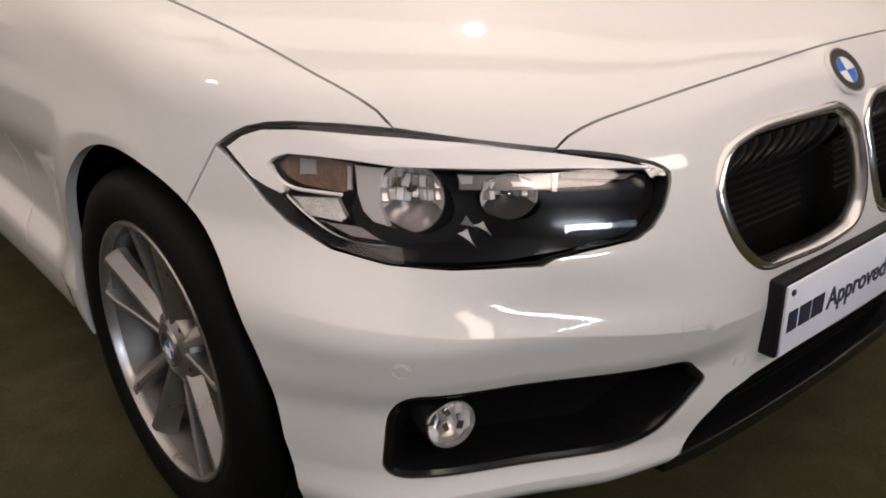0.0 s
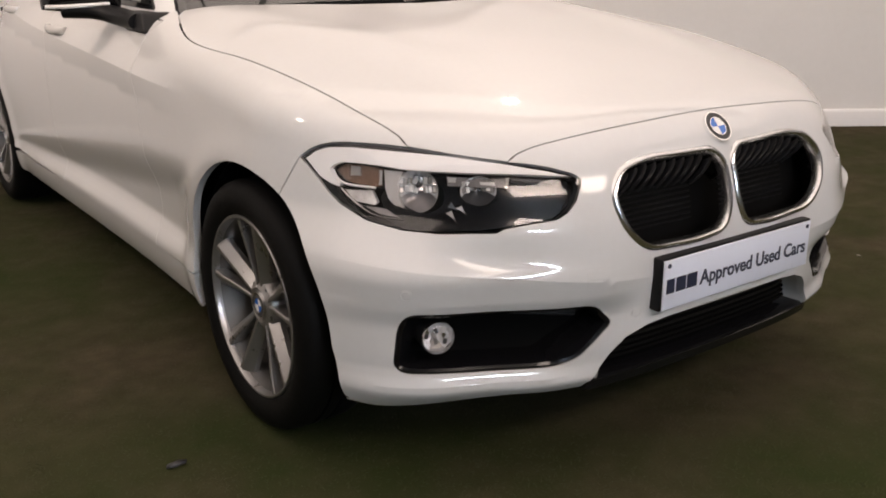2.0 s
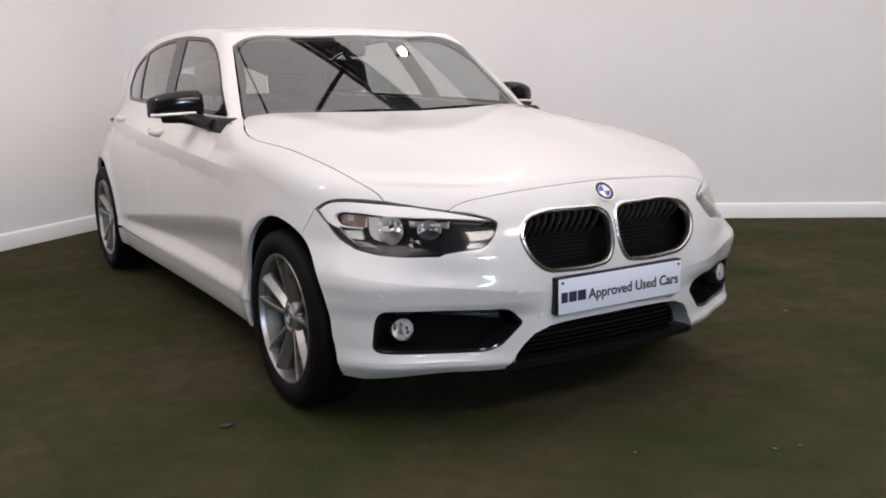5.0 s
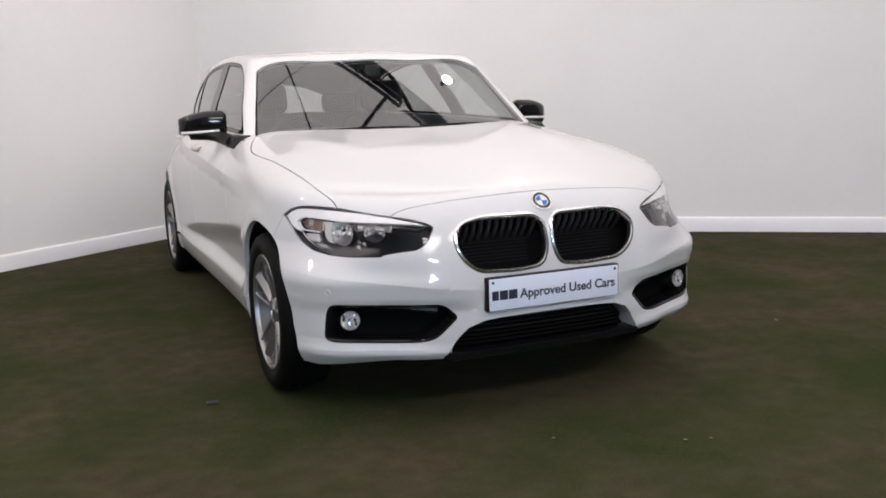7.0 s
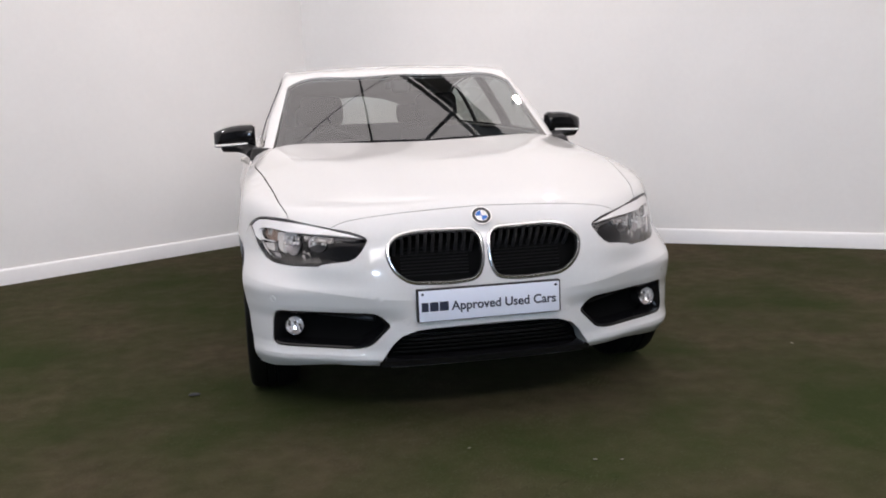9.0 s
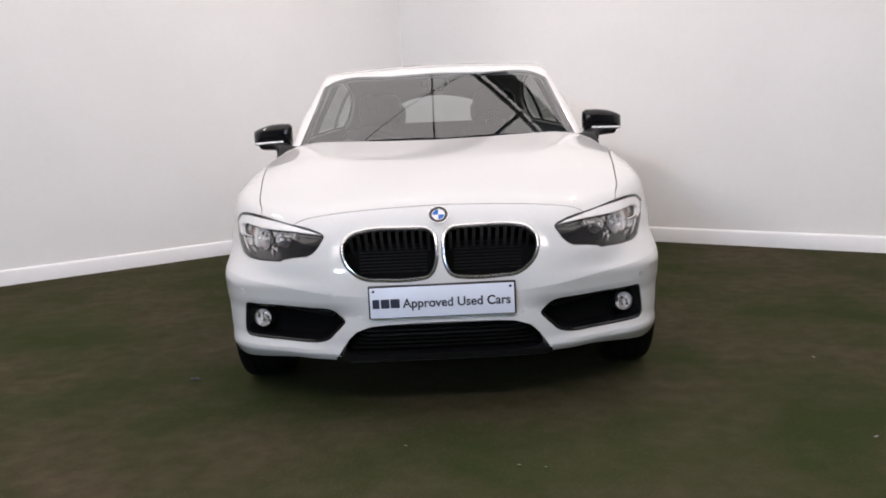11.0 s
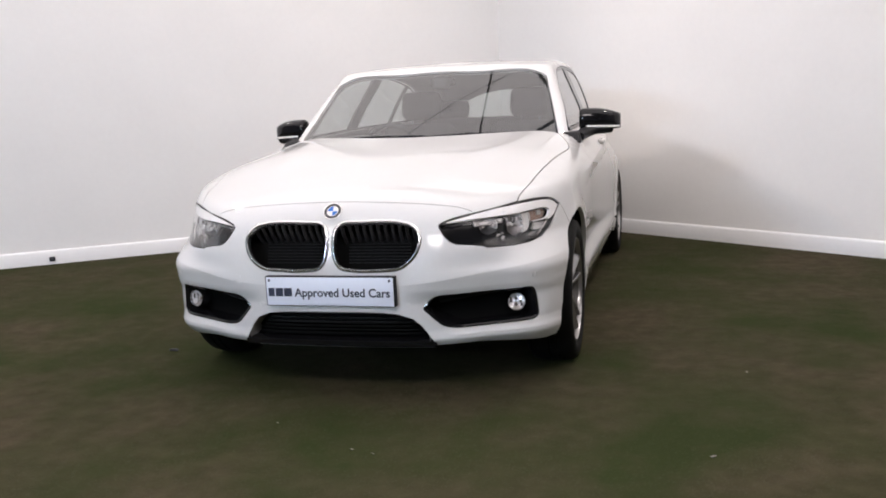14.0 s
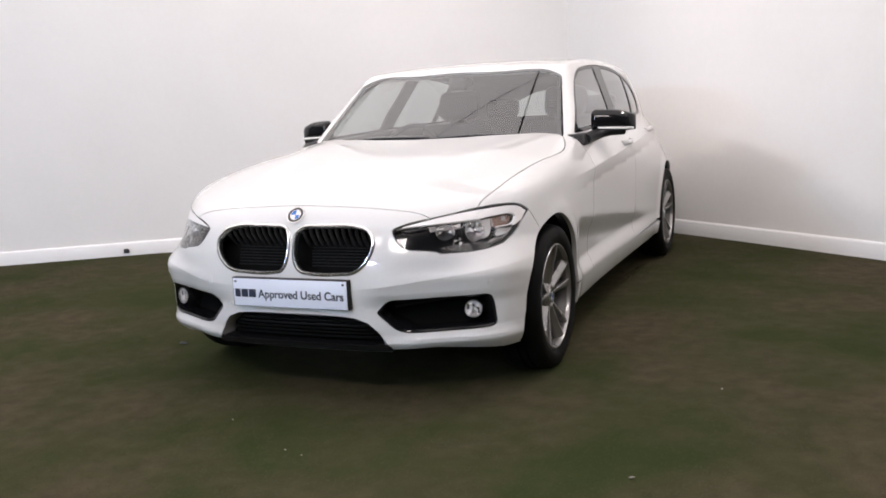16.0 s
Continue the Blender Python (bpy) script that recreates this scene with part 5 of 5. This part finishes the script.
# ---- door mirrors ----
def door_mirror(side):
    t = new("door_mirror")
    t.parent = car
    bm = bmesh.new()
    nx, rings = 15, []
    # cap: a rounded shell from the inner end to the tip
    for i in range(nx):
        u = i / (nx - 1)
        x = 0.790 + 0.212 * u
        top_z = 1.088 - 0.036 * (max(u - 0.25, 0) / 0.75) ** 2.2
        low_z = 0.968 + 0.008 * max(u - 0.7, 0) / 0.3
        if i == 0:
            top_z -= 0.012
        hgt, zc = (top_z - low_z) / 2, (top_z + low_z) / 2
        dep = 0.058 * math.sqrt(max(1 - max(2 * u - 1, 0) ** 3 * 0.75, 0.02)) * (1.0 if 0 < u < 1 else 0.8)
        yc = 1.775 + 0.055 * u**1.6
        ring = []
        for j in range(18):
            a = 2 * math.pi * j / 18
            c, s = math.cos(a), math.sin(a)
            cy = math.copysign(abs(c) ** 0.75, c) * dep
            sz = math.copysign(abs(s) ** 0.66, s) * hgt
            ring.append(bm.verts.new((side * x, yc + (cy if c < 0 else cy * 0.55), zc + sz)))
        rings.append(ring)
    for a, b in zip(rings, rings[1:]):
        for j in range(18):
            bm.faces.new((a[j], a[(j + 1) % 18], b[(j + 1) % 18], b[j]))
    bm.faces.new(rings[0]), bm.faces.new(rings[-1])
    part("mirror_cap", bm, BLACK_GLOSS, t, "glossy black mirror cap", 50)
    bm = bmesh.new()
    line = [Vector((side * x, y, z)) for x, y, z in ((0.795, 1.54, 0.946), (0.802, 1.61, 0.949), (0.815, 1.68, 0.956), (0.84, 1.73, 0.966), (0.88, 1.757, 0.975), (0.95, 1.79, 0.978))]
    sweep(bm, line, oval(0.085, 0.054, 12), [(0, 0, 1)] * 6, False)
    part("mirror_arm", bm, BLACK_PLASTIC, t, "", 50)
    bm = bmesh.new()
    box(bm, (0.735, 1.445, 0.918), (0.826, 1.610, 0.974), None, 0.010, 3)
    for v in bm.verts:
        v.co.x -= 0.30 * (v.co.z - 0.92)
        v.co.y += 0.9 * (v.co.z - 0.92)
    for v in bm.verts:
        v.co.x *= side
    part("mirror_foot", bm, BLACK_PLASTIC, t, "", 50)
    bm = bmesh.new()
    line = [Vector((side * x, y, z)) for x, y, z in ((0.83, 1.717, 0.992), (0.90, 1.722, 0.990), (0.96, 1.745, 0.987), (0.998, 1.80, 0.985))]
    sweep(bm, line, oval(0.012, 0.012), [(0, -1, 0)] * 4, False)
    part("mirror_indicator", bm, STRIP, t, "white indicator strip", 50)
    bm = bmesh.new()
    box(bm, (0.81, 1.806, 0.985), (0.950, 1.812, 1.062), None, 0.003)
    for v in bm.verts:
        v.co.x *= side
    part("mirror_glass", bm, CHROME, t, "", 40)


for side in (1, -1):
    door_mirror(side)


# ---- inside the car ----
def blob(name, lo, hi, mat, parent, r=0.04, m=None, label=""):
    bm = bmesh.new()
    box(bm, lo, hi, m, r, 4)
    return part(name, bm, mat, parent, label, 60)


def front_seat(x):
    s = new("front_seat")
    s.parent, s.location = car, (x, 2.35, 0.30)
    blob("seat_cushion", (-0.25, -0.30, 0.0), (0.25, 0.25, 0.20), SEAT, s, 0.06)
    lean = pose(0, 0.20, 0.16, -18, 0, 0)
    blob("backrest", (-0.245, -0.06, 0.0), (0.245, 0.08, 0.58), SEAT, s, 0.06, lean)
    for k in (-1, 1):
        blob("side_bolster", (k * 0.22 - 0.045, -0.11, 0.06), (k * 0.22 + 0.045, 0.06, 0.48), SEAT, s, 0.04, lean)
        blob("headrest_post", (k * 0.06 - 0.007, -0.005, 0.56), (k * 0.06 + 0.007, 0.009, 0.64), SATIN, s, 0.004, lean)
    blob("headrest", (-0.135, -0.055, 0.61), (0.135, 0.055, 0.80), SEAT, s, 0.05, lean)


for x in (-0.37, 0.37):
    front_seat(x)
bench = new("rear_bench")
bench.parent = car
blob("seat_cushion", (-0.62, 2.98, 0.34), (0.62, 3.45, 0.54), SEAT, bench, 0.06)
blob("backrest", (-0.62, 0, 0), (0.62, 0.14, 0.59), SEAT, bench, 0.06, pose(0, 3.42, 0.48, -18, 0, 0))
for x in (-0.37, 0.37):
    blob("rear_headrest", (x - 0.13, 0, 0), (x + 0.13, 0.08, 0.14), SEAT, bench, 0.04, pose(0, 3.60, 1.03, -14, 0, 0))
bm = bmesh.new()
box(bm, (-0.68, 3.66, 0.86), (0.68, 4.14, 0.885), None, 0.01)
part("parcel_shelf", bm, DASH, car, "", 40)
blob("dashboard", (-0.69, 1.44, 0.56), (0.69, 1.86, 0.93), DASH, car, 0.07, None, "dark plastic dashboard")
blob("dash_hood", (-0.56, 1.60, 0.90), (-0.18, 1.86, 0.985), DASH, car, 0.04)
wheel_m = Matrix.Translation((-0.37, 1.97, 0.86)) @ pose(0, 0, 0, -22, 0, 0) @ pose(0, 0, 0, 0, 0, 90)
bm = bmesh.new()
lathe(bm, [(0.185 + 0.015 * math.cos(a), 0.015 * math.sin(a)) for a in np.linspace(0, 2 * math.pi, 10, endpoint=False)], 40, wheel_m, True)
box(bm, (-0.02, -0.18, -0.02), (0.02, 0.18, 0.02), wheel_m)
lathe(bm, [(0, 0.03), (0.07, 0.03), (0.075, 0.0), (0.06, -0.04), (0.0, -0.05)], 24, wheel_m)
part("steering_wheel", bm, DASH, car, "", 50)
mirror_in = new("inside_mirror")
mirror_in.parent = car
blob("mirror_body", (-0.075, 1.90, 1.245), (0.075, 1.925, 1.288), DASH, mirror_in, 0.014)
blob("sensor_housing", (-0.048, 1.83, 1.222), (0.048, 1.90, 1.298), DASH, mirror_in, 0.02, None, "grey sensor housing behind the windscreen")
# wipers at the foot of the screen
for x0, x1 in ((-0.60, 0.02), (-0.05, 0.52)):
    w = new("wiper")
    w.parent = car
    q = smooth_line([(x0, 0.962), ((x0 + x1) / 2, 0.974), (x1, 0.971)], 12)
    eye = np.stack([q[:, 0], 0 * q[:, 0] + 2.6, q[:, 1]], 1)
    p = meet(cabin, eye, np.tile([0, -1.0, 0], (len(q), 1)), 2.0)
    n = normals(cabin, p)
    bm = bmesh.new()
    sweep(bm, [Vector(a + b * 0.012) for a, b in zip(p, n)], [(-0.006, -0.008), (-0.006, 0.004), (0.0, 0.010), (0.006, 0.004), (0.006, -0.008)], [Vector(b) for b in n], False)
    part("wiper_blade", bm, BLACK_PLASTIC, w, "", 50)


# ---- turf: short blades over the part that is walked round, and bits lying on it ----
def turf_blades(count, x0, x1, y0, y1):
    rng = np.random.default_rng(7)
    at = np.stack([rng.uniform(x0, x1, count), rng.uniform(y0, y1, count)], 1)
    clump = np.sin(at[:, 0] * 3.1 + 1.3 * np.sin(at[:, 1] * 2.3)) * np.sin(at[:, 1] * 2.7 + at[:, 0])
    turn = rng.uniform(0, 2 * math.pi, count)
    high = rng.uniform(0.003, 0.006, count) * (1 + 0.25 * clump)
    wide = rng.uniform(0.0012, 0.0022, count)
    lean = rng.uniform(1.6, 3.6, count) * high
    c, s = np.cos(turn), np.sin(turn)
    side = np.stack([-s, c], 1) * wide[:, None]
    tip = at + np.stack([c, s], 1) * lean[:, None]
    v = np.zeros((count, 3, 3), np.float32)
    v[:, 0, :2], v[:, 1, :2], v[:, 2, :2], v[:, 2, 2] = at - side, at + side, tip, high
    me = bpy.data.meshes.new("turf_blades")
    me.vertices.add(3 * count), me.loops.add(3 * count), me.polygons.add(count)
    me.vertices.foreach_set("co", v.ravel())
    me.loops.foreach_set("vertex_index", np.arange(3 * count, dtype=np.int32))
    me.polygons.foreach_set("loop_start", np.arange(0, 3 * count, 3, dtype=np.int32))
    me.polygons.foreach_set("loop_total", np.full(count, 3, np.int32))
    me.update(calc_edges=True)
    me.materials.append(BLADE)
    return tagged(new("turf_blades", me), "short dark green artificial turf blades", "turf", kind="stuff")


turf_blades(280000, -4.6, 4.6, -2.6, 4.4)


def fleck(x, y, mat, size, label):
    bm = bmesh.new()
    bmesh.ops.create_icosphere(bm, subdivisions=1, radius=size)
    for i, v in enumerate(bm.verts):
        v.co = Vector((v.co.x * 1.8, v.co.y * (0.7 + 0.2 * math.sin(5 * i)), max(v.co.z, -0.2 * size) * 0.6))
    ob = part("turf_fleck", bm, mat, None, "", 60)
    ob.matrix_world = pose(x, y, 0.006, 0, 0, 40 * x + 70 * y)
    tagged(ob, label, "debris", "flecks on the turf")


fleck(-1.11, 0.66, BEAM, 0.016, "dark dry bit lying on the turf")
for x, y, size in ((-0.146, -0.249, 0.004), (0.307, -0.488, 0.004), (0.225, -0.462, 0.005), (1.41, -0.36, 0.007), (1.575, 0.57, 0.006)):
    fleck(x, y, FLECK, size, "tiny pale bit lying on the turf")
clip = thing("cable_clip", "small black clip fixed to the skirting board", "clip", "", (-3.585, 3.016, 0.043))
bm = bmesh.new()
box(bm, (-0.022, -0.024, -0.018), (0.022, 0.0, 0.018), None, 0.005)
part("clip_body", bm, BEAM, clip)
clip.matrix_world = Matrix.Translation((-3.585, 3.016, 0.043)) @ pose(0, 0, 0, 0, 0, 36) @ Matrix.Translation((0, -0.016, 0))
bm = bmesh.new()
box(bm, (-0.009, -0.030, -0.007), (0.009, -0.022, 0.007), None, 0.003)
part("clip_screw", bm, STEEL, clip)
